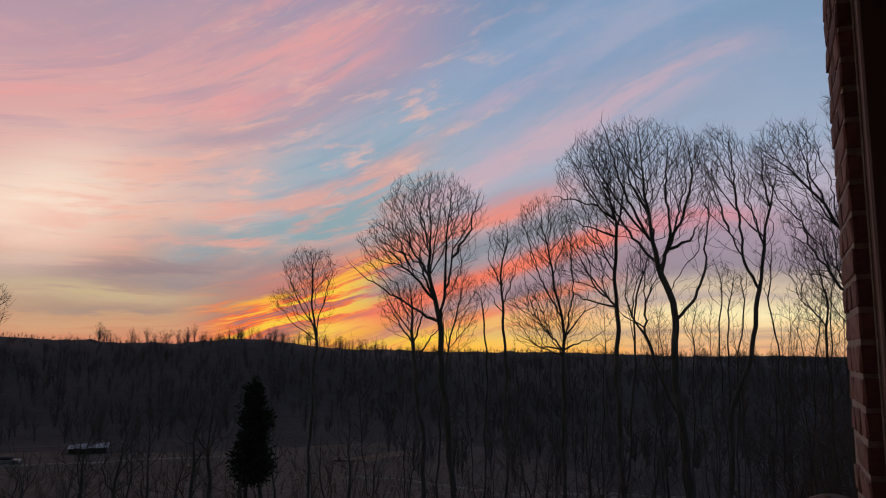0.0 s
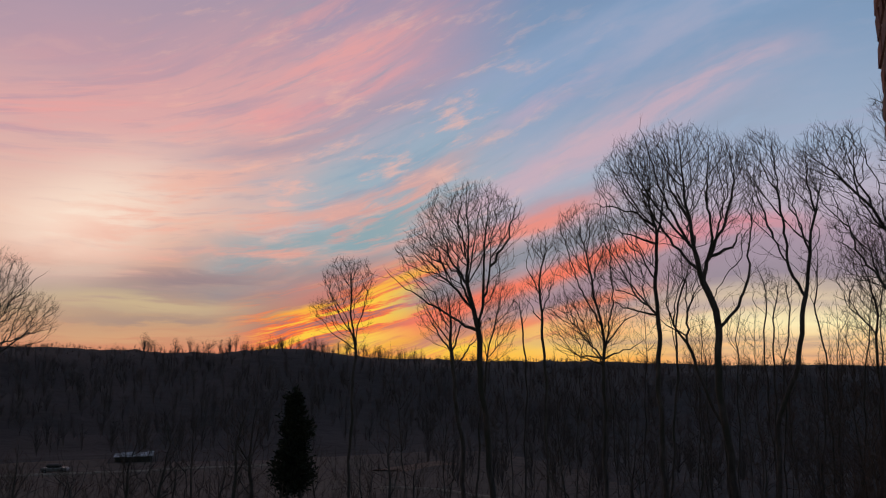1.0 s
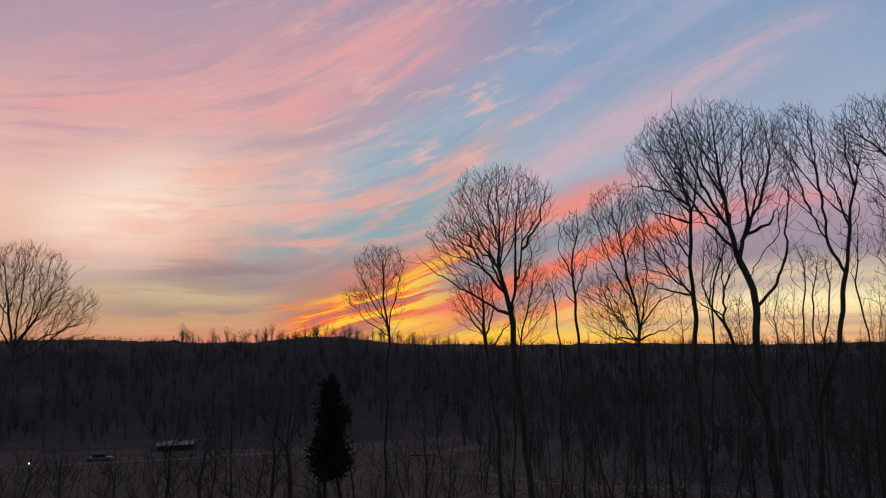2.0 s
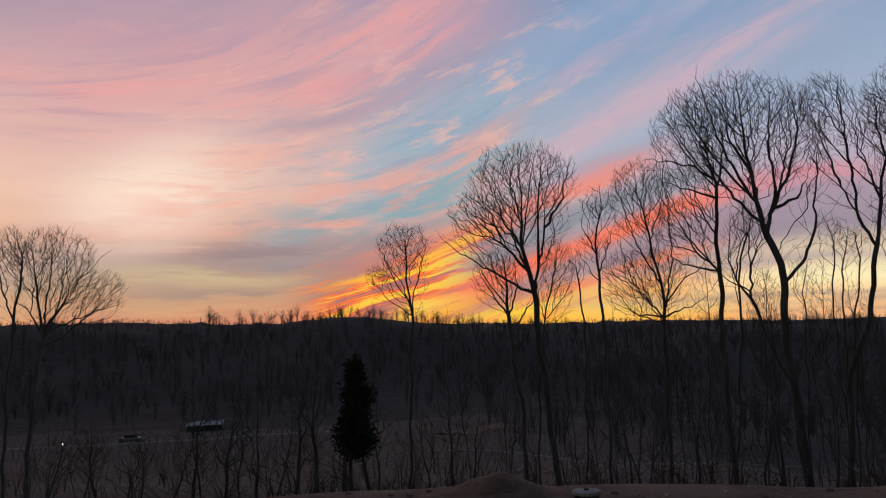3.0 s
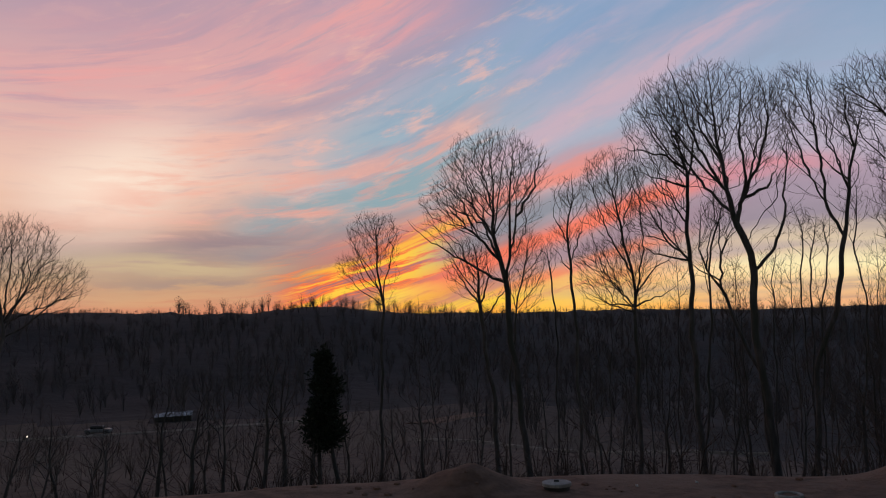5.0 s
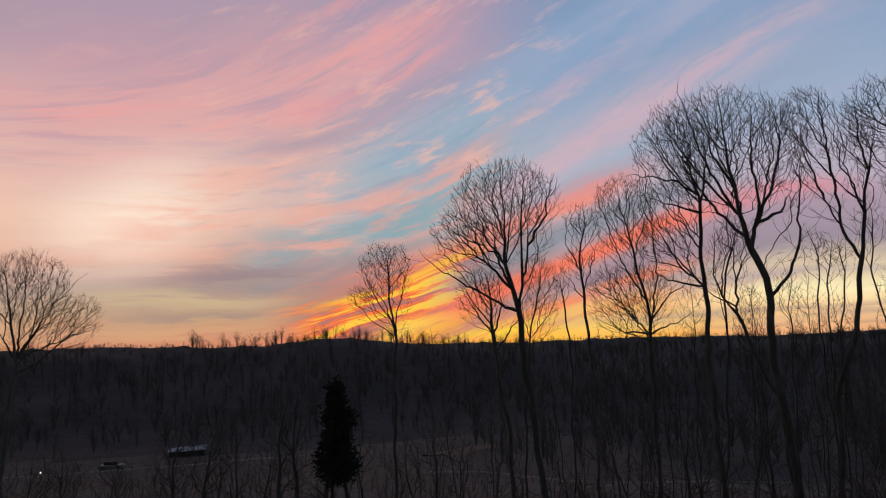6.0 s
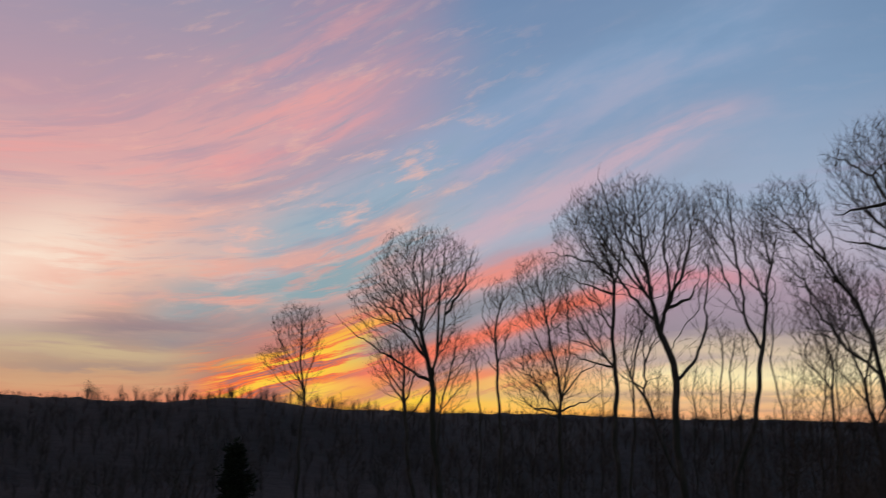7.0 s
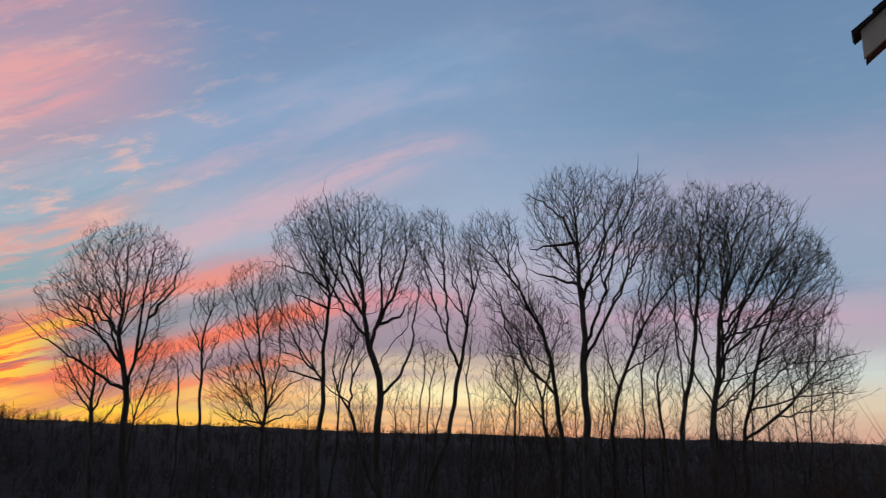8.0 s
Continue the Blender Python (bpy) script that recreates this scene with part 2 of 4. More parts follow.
DIRT = material("bare_dirt", (0.13, 0.070, 0.045), (0.27, 0.155, 0.105), 2.2, 1.0, 0.9, 0.12, (0.32, 0.20, 0.14))
SAND = material("pale_gravel", (0.20, 0.165, 0.13), (0.34, 0.29, 0.24), 1.0, 1.0, 0.5, 0.2)
WOODS = material("far_bark", (0.085, 0.070, 0.071), (0.140, 0.117, 0.115), 0.15, 1.0, 0.0, vary=0.2)
CONCRETE = material("concrete", (0.30, 0.29, 0.27), (0.48, 0.46, 0.43), 14, 0.85, 0.3, 0.2, (0.22, 0.20, 0.18))
ROOFING = material("weathered_metal", (0.14, 0.14, 0.15), (0.66, 0.67, 0.70), 1.6, 0.6, 0.2, 0.3, (0.30, 0.28, 0.27), vary=0.5)
CARPAINT = material("silver_paint", (0.16, 0.16, 0.17), (0.26, 0.26, 0.27), 3, 0.4, 0.05)
PLASTIC = material("dark_plastic", (0.02, 0.02, 0.02), (0.04, 0.04, 0.04), 20, 0.6, 0.1)
WHITE = material("white_paint", (0.66, 0.65, 0.63), (0.80, 0.79, 0.77), 4, 0.5, 0.05, 0.2)
SHINGLE = material("asphalt_shingle", (0.02, 0.02, 0.024), (0.06, 0.058, 0.06), 40, 0.95, 0.6, 0.1, vary=0.5)
BRICK = material("red_brick", (0.15, 0.075, 0.066), (0.30, 0.165, 0.145), 26, 0.9, 0.8, 0.3, (0.34, 0.25, 0.23), vary=0.6)
MORTAR = material("mortar", (0.30, 0.27, 0.24), (0.46, 0.43, 0.39), 40, 0.95, 0.9, 0.2)
FRAME = material("brown_trim", (0.11, 0.074, 0.060), (0.18, 0.125, 0.105), 3, 0.55, 0.15, 0.3, None, (8, 8, 0.5))
SIDING = material("house_wall", (0.20, 0.075, 0.055), (0.32, 0.13, 0.10), 9, 0.9, 0.4, 0.2)
DECK = material("deck_boards", (0.17, 0.12, 0.085), (0.30, 0.22, 0.16), 4, 0.8, 0.3, 0.2, None, (6, 0.6, 1), 0.3)


# ---------------------------------------------------------------- mesh helpers
def link_mesh(name, verts, faces, mat, parent=None, label="", smooth=False):
    me = bpy.data.meshes.new(name)
    me.from_pydata([tuple(p) for p in verts], [], [tuple(f) for f in faces])
    me.materials.append(mat)
    if smooth:
        me.polygons.foreach_set("use_smooth", [True] * len(me.polygons))
    me.update()
    ob = new(name, me)
    if parent:
        ob.parent = parent
    if label:
        tagged(ob, label)
    return ob


def part(name, bm, mat, parent=None, label="", smooth=False):
    me = bpy.data.meshes.new(name)
    bmesh.ops.recalc_face_normals(bm, faces=bm.faces)
    bm.to_mesh(me)
    bm.free()
    me.materials.append(mat)
    if smooth:
        me.polygons.foreach_set("use_smooth", [True] * len(me.polygons))
    ob = new(name, me)
    if parent:
        ob.parent = parent
    if label:
        tagged(ob, label)
    return ob


def box(bm, lo, hi, bevel=0.0, m=None):
    """A box from corner to corner, with its edges taken off."""
    lo, hi = Vector(lo), Vector(hi)
    vs = bmesh.ops.create_cube(bm, size=1.0)["verts"]
    for p in vs:
        p.co = Vector([lo[i] + (p.co[i] + 0.5) * (hi[i] - lo[i]) for i in range(3)])
    if bevel:
        es = list({e for p in vs for e in p.link_edges})
        r = bmesh.ops.bevel(bm, geom=es, offset=bevel, segments=1, affect="EDGES")
        vs = list({p for f in r["faces"] for p in f.verts} | {p for p in vs if p.is_valid})
    if m is not None:
        bmesh.ops.transform(bm, matrix=m, verts=vs)


def tubes(chains, sides):
    """Tapered tubes along polylines: each chain is (points, radii)."""
    V, F, base = [], [], 0
    ang = np.arange(sides) * 2 * np.pi / sides
    ca, sa = np.cos(ang), np.sin(ang)
    for pts, rad in chains:
        pts = np.asarray(pts)
        n = len(pts)
        tan = np.gradient(pts, axis=0)
        tan /= np.linalg.norm(tan, axis=1)[:, None] + 1e-9
        ref = np.where(np.abs(tan[:, 2:3]) > 0.9, np.array([[1.0, 0, 0]]), np.array([[0, 0, 1.0]]))
        if abs(tan[:, 2]).max() > 0.9:
            ref = np.repeat([[0.9, 0.35, 0.0]], n, 0)
        a = np.cross(tan, ref)
        a /= np.linalg.norm(a, axis=1)[:, None] + 1e-9
        b = np.cross(tan, a)
        r = np.asarray(rad)[:, None, None]
        ring = pts[:, None, :] + r * (ca[None, :, None] * a[:, None, :] + sa[None, :, None] * b[:, None, :])
        V.append(ring.reshape(-1, 3))
        i = np.arange(n - 1)[:, None] * sides
        j = np.arange(sides)[None, :]
        k = (j + 1) % sides
        q = np.stack([i + j, i + k, i + sides + k, i + sides + j], -1).reshape(-1, 4) + base
        F.append(q)
        base += n * sides
    return np.concatenate(V), np.concatenate(F)


def wave(x, y, s, seed=0):
    """Cheap smooth noise on arrays, about -1 to 1."""
    r = np.random.RandomState(seed)
    z = 0
    for k in range(6):
        a, f, p = r.rand() * 6.28, s * (0.6 + 0.25 * k), r.rand() * 6.28
        z = z + np.sin((x * np.cos(a) + y * np.sin(a)) * f + p + 1.3 * np.sin((y * np.cos(a) - x * np.sin(a)) * f * 0.6 + k))
    return z / 4


# ---------------------------------------------------------------- the land
def sm(v, a, b):
    k = np.clip((v - a) / (b - a), 0, 1)
    return k * k * (3 - 2 * k)


RIDGE_AZ = [-180, -60, -38, -29.8, -26.6, -21.3, -18.4, -15.3, -12.6, -9.3, -3.5, 4.8, 17, 26, 45, 60, 180]
RIDGE_EL = [0.5, 1.0, 1.45, 1.5, 1.32, 1.05, 1.08, 1.38, 1.28, 0.86, 0.64, 0.46, 0.22, 0.12, 0.0, -0.1, 0.2]


def yard_edge(x):
    """How far out the level dirt yard reaches."""
    return 21.6 - 2.2 * sm(-x, 2, 12) - 5 * sm(-x, 9, 18) + 0.3 * np.sin(x * 0.5)


def height(x, y):
    x, y = np.asarray(x, float), np.asarray(y, float)
    d = np.hypot(x, y)
    a = np.degrees(np.arctan2(x, y))
    out = np.maximum(y, 0) * 0.8 + d * 0.2 - yard_edge(x)
    out = np.where(y < 0, np.hypot(x * 0.6, 0) - 22, out)
    z = -0.26 * np.maximum(out, 0) * (1 - 0.0 * out)
    z = -15.5 * (1 - np.exp(z / 15.5)) * 1.0
    z = z + 0.06 * wave(x, y, 0.9, 3) + 0.5 * wave(x, y, 0.10, 4) * sm(out, 3, 30)
    canopy = 1.0 * wave(x, y, 0.33, 21) * sm(d, 380, 440)
    peak = EYE + canopy + 470 * np.tan(np.radians(np.interp(a, RIDGE_AZ, RIDGE_EL))) - 2.6
    hill = sm(d, 175, 470)
    z = z * (1 - hill) + peak * hill + 2.5 * wave(x, y, 0.03, 5) * sm(d, 170, 300) * (1 - 0.7 * sm(d, 400, 470))
    z = z - 30 * sm(d, 480, 1500)
    # spoil heap at the lip of the yard
    z = z + 0.62 * np.exp(-(((x + 1.2) / 1.1) ** 2 + ((y - 20.2) / 0.9) ** 2)) * (1 + 0.12 * wave(x, y, 3, 8))
    z = z + 0.75 * np.exp(-(((x - 9.8) / 1.2) ** 2 + ((y - 20.2) / 1.0) ** 2))
    return z


def land():
    rs = np.concatenate([np.linspace(0.5, 13, 20), np.linspace(13.3, 26, 52), np.geomspace(26.6, 4200, 120)])
    inner = np.radians(np.arange(-50, 62, 0.45))
    outer = np.radians(np.arange(62, 310, 4.0))
    th = np.concatenate([inner, outer])
    R, T = np.meshgrid(rs, th, indexing="ij")
    X, Y = R * np.sin(T), R * np.cos(T)
    Z = height(X, Y)
    V = np.stack([X, Y, Z], -1).reshape(-1, 3)
    n = len(th)
    i, j = np.meshgrid(np.arange(len(rs) - 1), np.arange(n), indexing="ij")
    k = (j + 1) % n
    F = np.stack([i * n + j, (i + 1) * n + j, (i + 1) * n + k, i * n + k], -1).reshape(-1, 4)
    F = [tuple(f) for f in F] + [tuple(range(n))]
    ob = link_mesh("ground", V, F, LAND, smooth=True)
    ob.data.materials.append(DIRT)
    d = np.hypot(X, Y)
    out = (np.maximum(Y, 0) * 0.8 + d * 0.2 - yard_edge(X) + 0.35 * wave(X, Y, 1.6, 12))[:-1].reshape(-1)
    # past this edge the ground takes the floor colour with woodland shade painted in
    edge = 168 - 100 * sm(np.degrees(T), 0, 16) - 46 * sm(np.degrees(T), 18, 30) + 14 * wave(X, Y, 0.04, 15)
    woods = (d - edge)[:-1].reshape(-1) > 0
    ob.data.materials.append(SHADED_FOREST)
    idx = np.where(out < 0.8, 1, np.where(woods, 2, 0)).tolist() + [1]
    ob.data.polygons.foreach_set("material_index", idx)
    tagged(ob, "bare dirt yard falling to leaf-covered valley and wooded hill", "ground", kind="structure")


land()


def on_ground(x, y):
    return float(height(x, y))


def polar(a, d):
    return d * math.sin(radians(a)), d * math.cos(radians(a))


# ---------------------------------------------------------------- trees
def resample(pts, step):
    out = [np.array(pts[0], float)]
    for a, b in zip(pts[:-1], pts[1:]):
        a, b = np.array(a, float), np.array(b, float)
        k = max(1, int(round(np.linalg.norm(b - a) / step)))
        for i in range(1, k + 1):
            out.append(a + (b - a) * i / k)
    return out


def crown_goals(rng, eggs, fill):
    """Where twigs end: half of them near the crown's uneven rim, the rest inside it."""
    goals = []
    skirts = [(c - np.array([0, 0, 0.75 * r[2]]), r * np.array([0.95, 0.95, 0.8]), 0.4) for c, r, _ in eggs if r[0] > 1.3]
    for c, r, part_full in [(c, r, 1.0) for c, r, _ in eggs] + skirts:
        n = int(40 * part_full * fill * 3.14 * r[0] * r[2]) + 6
        q = rng.normal(size=(n, 3))
        q /= np.linalg.norm(q, axis=1)[:, None]
        low = (q[:, 2] < 0) & (rng.rand(n) < 0.45)
        q[low, 2] *= -1
        a = np.arctan2(q[:, 0], q[:, 1])
        p = rng.uniform(0, 6.28, 3)
        lump = 0.93 + 0.06 * np.sin(3 * a + 4 * q[:, 2] + p[0]) + 0.05 * np.sin(5 * a - 7 * q[:, 2] + p[1]) + 0.03 * np.sin(11 * q[:, 0] + p[2])
        k = np.where(rng.rand(n) < 0.45, rng.uniform(0.84, 1.0, n), rng.uniform(0.05, 1.0, n) ** 0.45)
        goals.append(c + q * r * (k * lump)[:, None])
    return np.concatenate(goals)


def spikes(a, b, r):
    """Fine twigs: a three-sided point from each a to each b."""
    n = len(a)
    t = b - a
    t /= np.linalg.norm(t, axis=1)[:, None] + 1e-9
    u = np.cross(t, np.array([0.63, 0.55, 0.21]))
    u /= np.linalg.norm(u, axis=1)[:, None] + 1e-9
    v = np.cross(t, u)
    ring = [a + r * (math.cos(x) * u + math.sin(x) * v) for x in (0, 2.094, 4.189)]
    V = np.stack(ring + [b], 1).reshape(-1, 3)
    i = np.arange(n)[:, None, None] * 4
    F = (i + np.array([[0, 1, 3], [1, 2, 3], [2, 0, 3]])).reshape(-1, 3)
    return V, F


def bare_tree(bearing, away, girth, trunk, limbs, crown, label, n_att=700, seed=1, name="tree", group="bare trees"):
    """A leafless tree at a bearing and distance. trunk and limbs: (across, up) from its foot; crown: eggs (across, up, half width,
    half height, share). girth: trunk radius. n_att: how full it is. Each twig end is joined to the wood by the shortest way that
    keeps its path to the root short, and the wood thickens with the twigs that it carries."""
    rng = np.random.RandomState(seed)
    girth *= 0.68
    eggs = [(np.array((x, 0.0, z - 0.14)), np.array((1.06 * rx, 0.95 * rx, 0.96 * rz)), share) for x, z, rx, rz, share in crown]
    size = max(e[1][2] for e in eggs)
    hub = np.array([trunk[-2][0], 0.0, min(c[2] - r[2] for c, r, _ in eggs) - 0.3 * size])
    stem = np.array(resample([(x, 0.0, z) for x, z in trunk], 0.5))
    stem[1:, 0] += 0.06 * np.sin(stem[1:, 2] * 1.3 + seed) + 0.03 * np.sin(stem[1:, 2] * 3.1 + 2 * seed)
    stem[1:, 1] += 0.10 * np.sin(stem[1:, 2] * 0.7 + seed)
    goals = crown_goals(rng, eggs, min(max(n_att / 850, 0.3), 1.15))
    wood_at = np.concatenate([np.array(resample([(x, 0.0, z) for x, z in lim], 0.5)) for lim in limbs] + [stem[stem[:, 2] > hub[2]]])
    side = np.repeat(wood_at, 3 if limbs else 1, axis=0)
    side = side + rng.normal(0, 1, side.shape) * np.array([0.75, 0.75, 0.35]) + np.array([0, 0, 0.75])
    rim = np.min([(((side - c) / r) ** 2).sum(1) for c, r, _ in eggs], axis=0)
    side = side[(rim < 1.05) | (side[:, 2] < hub[2] + 0.5 * size)]
    goals = np.concatenate([goals, side])
    goals = goals[np.argsort(np.linalg.norm(goals - hub, axis=1) + rng.uniform(0, 0.4, len(goals)))]
    room = len(stem) + 80 * len(limbs) + 300 + 14 * len(goals) + 10
    P, path, par = np.zeros((room, 3)), np.zeros(room), np.full(room, -1)
    n = 0

    def extend(points, parent):
        nonlocal n
        for p in points:
            P[n], par[n] = p, parent
            path[n] = (path[parent] + math.dist(p, P[parent])) if parent >= 0 else 0.0
            parent, n = n, n + 1

    extend(stem, -1)
    n_stem = n
    limb_runs = []
    for k, lim in enumerate(limbs):
        lean = rng.uniform(0.2, 0.7) * (1 if (k + seed) % 2 else -1)
        x0, z0 = lim[0]
        base = int(np.argmin(np.hypot(P[:n, 0] - x0, P[:n, 2] - z0)))
        y0 = P[base, 1]
        pts = [P[base]] + [np.array((x, y0 + lean * math.hypot(x - x0, 0.4 * (z - z0)), z)) for x, z in lim[1:]]
        pts = resample(pts, 0.4)[1:]
        limb_runs.append((n, len(pts)))
        extend([p + rng.normal(0, 0.05, 3) for p in pts], base)
    # more main limbs, straight from the trunk to the crown's rim
    for k in range(7 if n_att >= 750 and limbs else 0):
        c, r, _ = eggs[k % len(eggs)] if k > 3 else eggs[0]
        a = 2.4 * k + rng.uniform(-0.4, 0.4)
        up = rng.uniform(0.25, 0.9)
        flat = math.sqrt(1 - up * up)
        g = c + r * np.array([flat * math.cos(a), flat * math.sin(a), up]) * 0.9
        gap = g - P[:n_stem]
        over = 1.5 * np.hypot(gap[:, 0], gap[:, 1]) - gap[:, 2]
        i = int(np.argmin(np.abs(over) + 0.3 * np.linalg.norm(gap, axis=1)))
        i = max(i, int(np.argmax(P[:n_stem, 2] > hub[2] - 0.6 * size)))
        steps = max(4, int(math.dist(g, P[i]) / 0.4))
        t = (np.arange(1, steps + 1) / steps)[:, None]
        line = P[i] + (g - P[i]) * t + np.array([0, 0, -0.07]) * math.dist(g, P[i]) * np.sin(3.14159 * t)
        extend(line + np.cumsum(rng.normal(0, 0.03, line.shape), 0), i)
    for g in goals:
        gap = g - P[:n]
        far = np.sqrt((gap * gap).sum(1))
        over = 0.22 * np.hypot(gap[:, 0], gap[:, 1]) - gap[:, 2]
        i = int(np.argmin(far + 0.5 * path[:n] + 2.5 * np.maximum(over, 0)))
        reach = far[i]
        if reach < 0.12:
            continue
        j = par[i]
        way = (P[i] - P[j]) if j >= 0 else np.array([0, 0, 1.0])
        way = way / (math.sqrt(way @ way) + 1e-9)
        bend = 0.5 * (P[i] + g) + 0.20 * (0.5 * reach * way - 0.5 * (g - P[i])) + np.array([0, 0, -0.05 * reach])
        steps = min(max(1, int(round(reach / 0.42))), 12)
        k = (np.arange(1, steps + 1) / steps)[:, None]
        curve = (1 - k) ** 2 * P[i] + 2 * k * (1 - k) * bend + k * k * g
        extend(curve + rng.normal(0, 0.04, curve.shape), i)
    # twig loads, summed from the tips down
    load = np.zeros(n)
    kids = np.zeros(n, int)
    for i in range(1, n):
        kids[par[i]] += 1
    tips = kids[:n] == 0
    fine = 0.0074
    power = min(max(math.log(tips.sum() + 2) / math.log(girth * 0.85 / fine), 1.7), 2.9)
    heir, best = np.full(n, -1), np.zeros(n)
    for i in range(n - 1, -1, -1):
        load[i] = max(load[i], 1.0)
        j = par[i]
        if j >= 0:
            load[j] += load[i]
            if load[i] >= best[j]:
                heir[j], best[j] = i, load[i]
    for i in range(n_stem - 1):
        heir[i] = i + 1
    rad = fine * load ** (1 / power)
    rad[:n_stem] *= 1 + 0.5 * np.exp(-P[:n_stem, 2] / 0.5) + 0.15 * np.clip(1 - P[:n_stem, 2] / max(hub[2], 1), 0, 1)
    for i, m in limb_runs:
        rad[i:i + m] = np.maximum(rad[i:i + m], 0.44 * girth * (1 - 0.93 * np.arange(m) / m))
    wood = {"limb": [], "branchwork": [], "twig_mass": []}
    for i in range(1, n):
        j = par[i]
        if heir[j] == i:
            continue
        run = [j, i]
        while heir[run[-1]] >= 0:
            run.append(heir[run[-1]])
        rr = rad[run]
        rr[0] = rr[1]
        kind = "limb" if rr[0] > 0.042 else "branchwork" if rr[0] > 0.0135 else "twig_mass"
        wood[kind].append((P[run], rr))
    foot = polar(bearing, away)
    tree = new(name)
    tree.location, tree.rotation_euler = (foot[0], foot[1], on_ground(*foot) - 0.25), (0, 0, radians(-bearing))
    tagged(tree, label, "tree", group)
    run = [0]
    while heir[run[-1]] >= 0:
        run.append(heir[run[-1]])
    vv, ff = tubes([(P[run], rad[run])], 9)
    link_mesh("trunk", vv, ff, BARK, tree, smooth=True)
    for chain in wood["limb"]:
        vv, ff = tubes([chain], 6)
        link_mesh("limb", vv, ff, BARK, tree, smooth=True)
    if wood["branchwork"]:
        vv, ff = tubes(wood["branchwork"], 4)
        tagged(link_mesh("branchwork", vv, ff, BARK, tree), kind="stuff")
    # last year's shoots, along the fine wood and at its ends
    thin = np.where(load[:n] < 4)[0]
    thin = thin[thin > n_stem]
    a = np.concatenate([P[:n][tips], P[:n][tips], P[thin]])
    tan = np.concatenate([P[:n][tips] - P[par[:n][tips]]] * 2 + [P[thin] - P[par[thin]]])
    tan /= np.linalg.norm(tan, axis=1)[:, None] + 1e-9
    d = tan + rng.normal(0, 0.5, a.shape) + np.array([0, 0, 0.38])
    b = a + d * (rng.uniform(0.14, 0.42, len(a)) * (0.6 + 0.12 * size))[:, None]
    v1, f1 = spikes(a, b, 0.0066)
    if wood["twig_mass"]:
        v2, f2 = tubes(wood["twig_mass"], 3)
        faces = [tuple(f) for f in f1] + [tuple(f) for f in f2 + len(v1)]
        v1 = np.concatenate([v1, v2])
    else:
        faces = f1
    tagged(link_mesh("twig_mass", v1, faces, TWIG, tree), kind="stuff")
    return tree


bare_tree(-9.8, 55, 0.16,
          [(0.1, 0), (0.3, 7.2), (0.5, 12.2), (0.2, 15.1), (0.1, 17.5)],
          [[(0.5, 12.1), (-1.1, 13.5), (-2.2, 14.7)], [(0.5, 12), (0.7, 13.9), (1.3, 15.8), (1.6, 17.4)], [(0.4, 12.7), (-0.2, 14.7), (-1.4, 16.3)]],
          [(0, 17.1, 2, 2, 0.85), (-1.8, 15.1, 1.1, 0.9, 0.15)],
          'small bare tree with a round twiggy crown on the slope', seed=11, n_att=850)
bare_tree(0.9, 44, 0.27,
          [(0, 0), (-0.3, 4.5), (-0.7, 8.2), (-0.8, 10.3), (-1, 12), (-1.5, 14.6), (-1.4, 17.8), (-1.5, 19.8)],
          [[(-0.8, 11.4), (-0.4, 13.6), (-0.1, 15.5), (1, 17.4), (1.7, 18.3)], [(-1.1, 12.6), (-2.1, 14.9), (-3.8, 15.9), (-5.1, 17)], [(-0.9, 11.2), (-2, 12), (-3.6, 13), (-5.2, 14), (-6, 14.9)], [(-1.3, 13.9), (-2.5, 15.6), (-3.1, 18.2)], [(-0.6, 13.2), (-0.5, 15.8), (-0.2, 18.7)], [(-0.1, 15.1), (0.7, 16.4), (1.4, 19)], [(-1.2, 12.9), (-2.6, 14.3), (-4.1, 15.9)]],
          [(-1.4, 17.8, 3.2, 2.5, 0.75), (-3.8, 16.1, 1.7, 1.6, 0.25)],
          'tall bare tree with a broad fan-shaped crown', seed=12, n_att=900)
bare_tree(-1.5, 58, 0.26,
          [(0.1, 0), (0.1, 5.5), (-0.5, 9.6), (-0.7, 12.3), (-0.8, 14.6), (-1, 16.7)],
          [[(-0.7, 12.3), (-1.9, 14.2), (-2.7, 15.5)], [(-0.6, 12.1), (-0, 14.6), (-0.2, 16.7)], [(-0.5, 11.3), (0.7, 12.9), (1.8, 14.5)]],
          [(-1.4, 15.9, 2, 2, 1)],
          'bare bushy tree with a thick dark trunk', seed=13, n_att=750)
bare_tree(-0.6, 56, 0.12,
          [(0.1, 0), (0.4, 7.1), (1, 11.8), (1.5, 14.2), (2.1, 16.6)],
          [[(1, 12), (0.5, 14.2), (1.4, 16.2)], [(1.1, 12), (2.7, 13.8), (3.3, 15.3)]],
          [(1.9, 15.4, 1.4, 2.6, 1)],
          'slim bare tree with upswept twigs', seed=14, n_att=750)
bare_tree(4.6, 48, 0.14,
          [(0, 0), (-0, 8.3), (-0, 10.8), (-0.2, 13.4), (-0.3, 15.1), (0.2, 17.2), (0.1, 18.7)],
          [[(-0.3, 13.4), (0.6, 15.4), (1.1, 17.1)], [(-0.3, 14.8), (-1, 16.2), (-0.9, 17.4)], [(-0.2, 12.7), (-1.1, 14.4)]],
          [(0, 17.4, 1.1, 1.5, 0.8), (-0.4, 15.1, 1.1, 1, 0.2)],
          'slender bare tree with a small twisted crown', seed=15, n_att=750)
bare_tree(2.9, 48, 0.09,
          [(0, 0), (0.3, 10.6), (-0, 12.7), (-0.1, 14.1)],
          [],
          [(0, 13.9, 0.6, 1.3, 1)],
          'thin crooked bare sapling', seed=16, n_att=400)
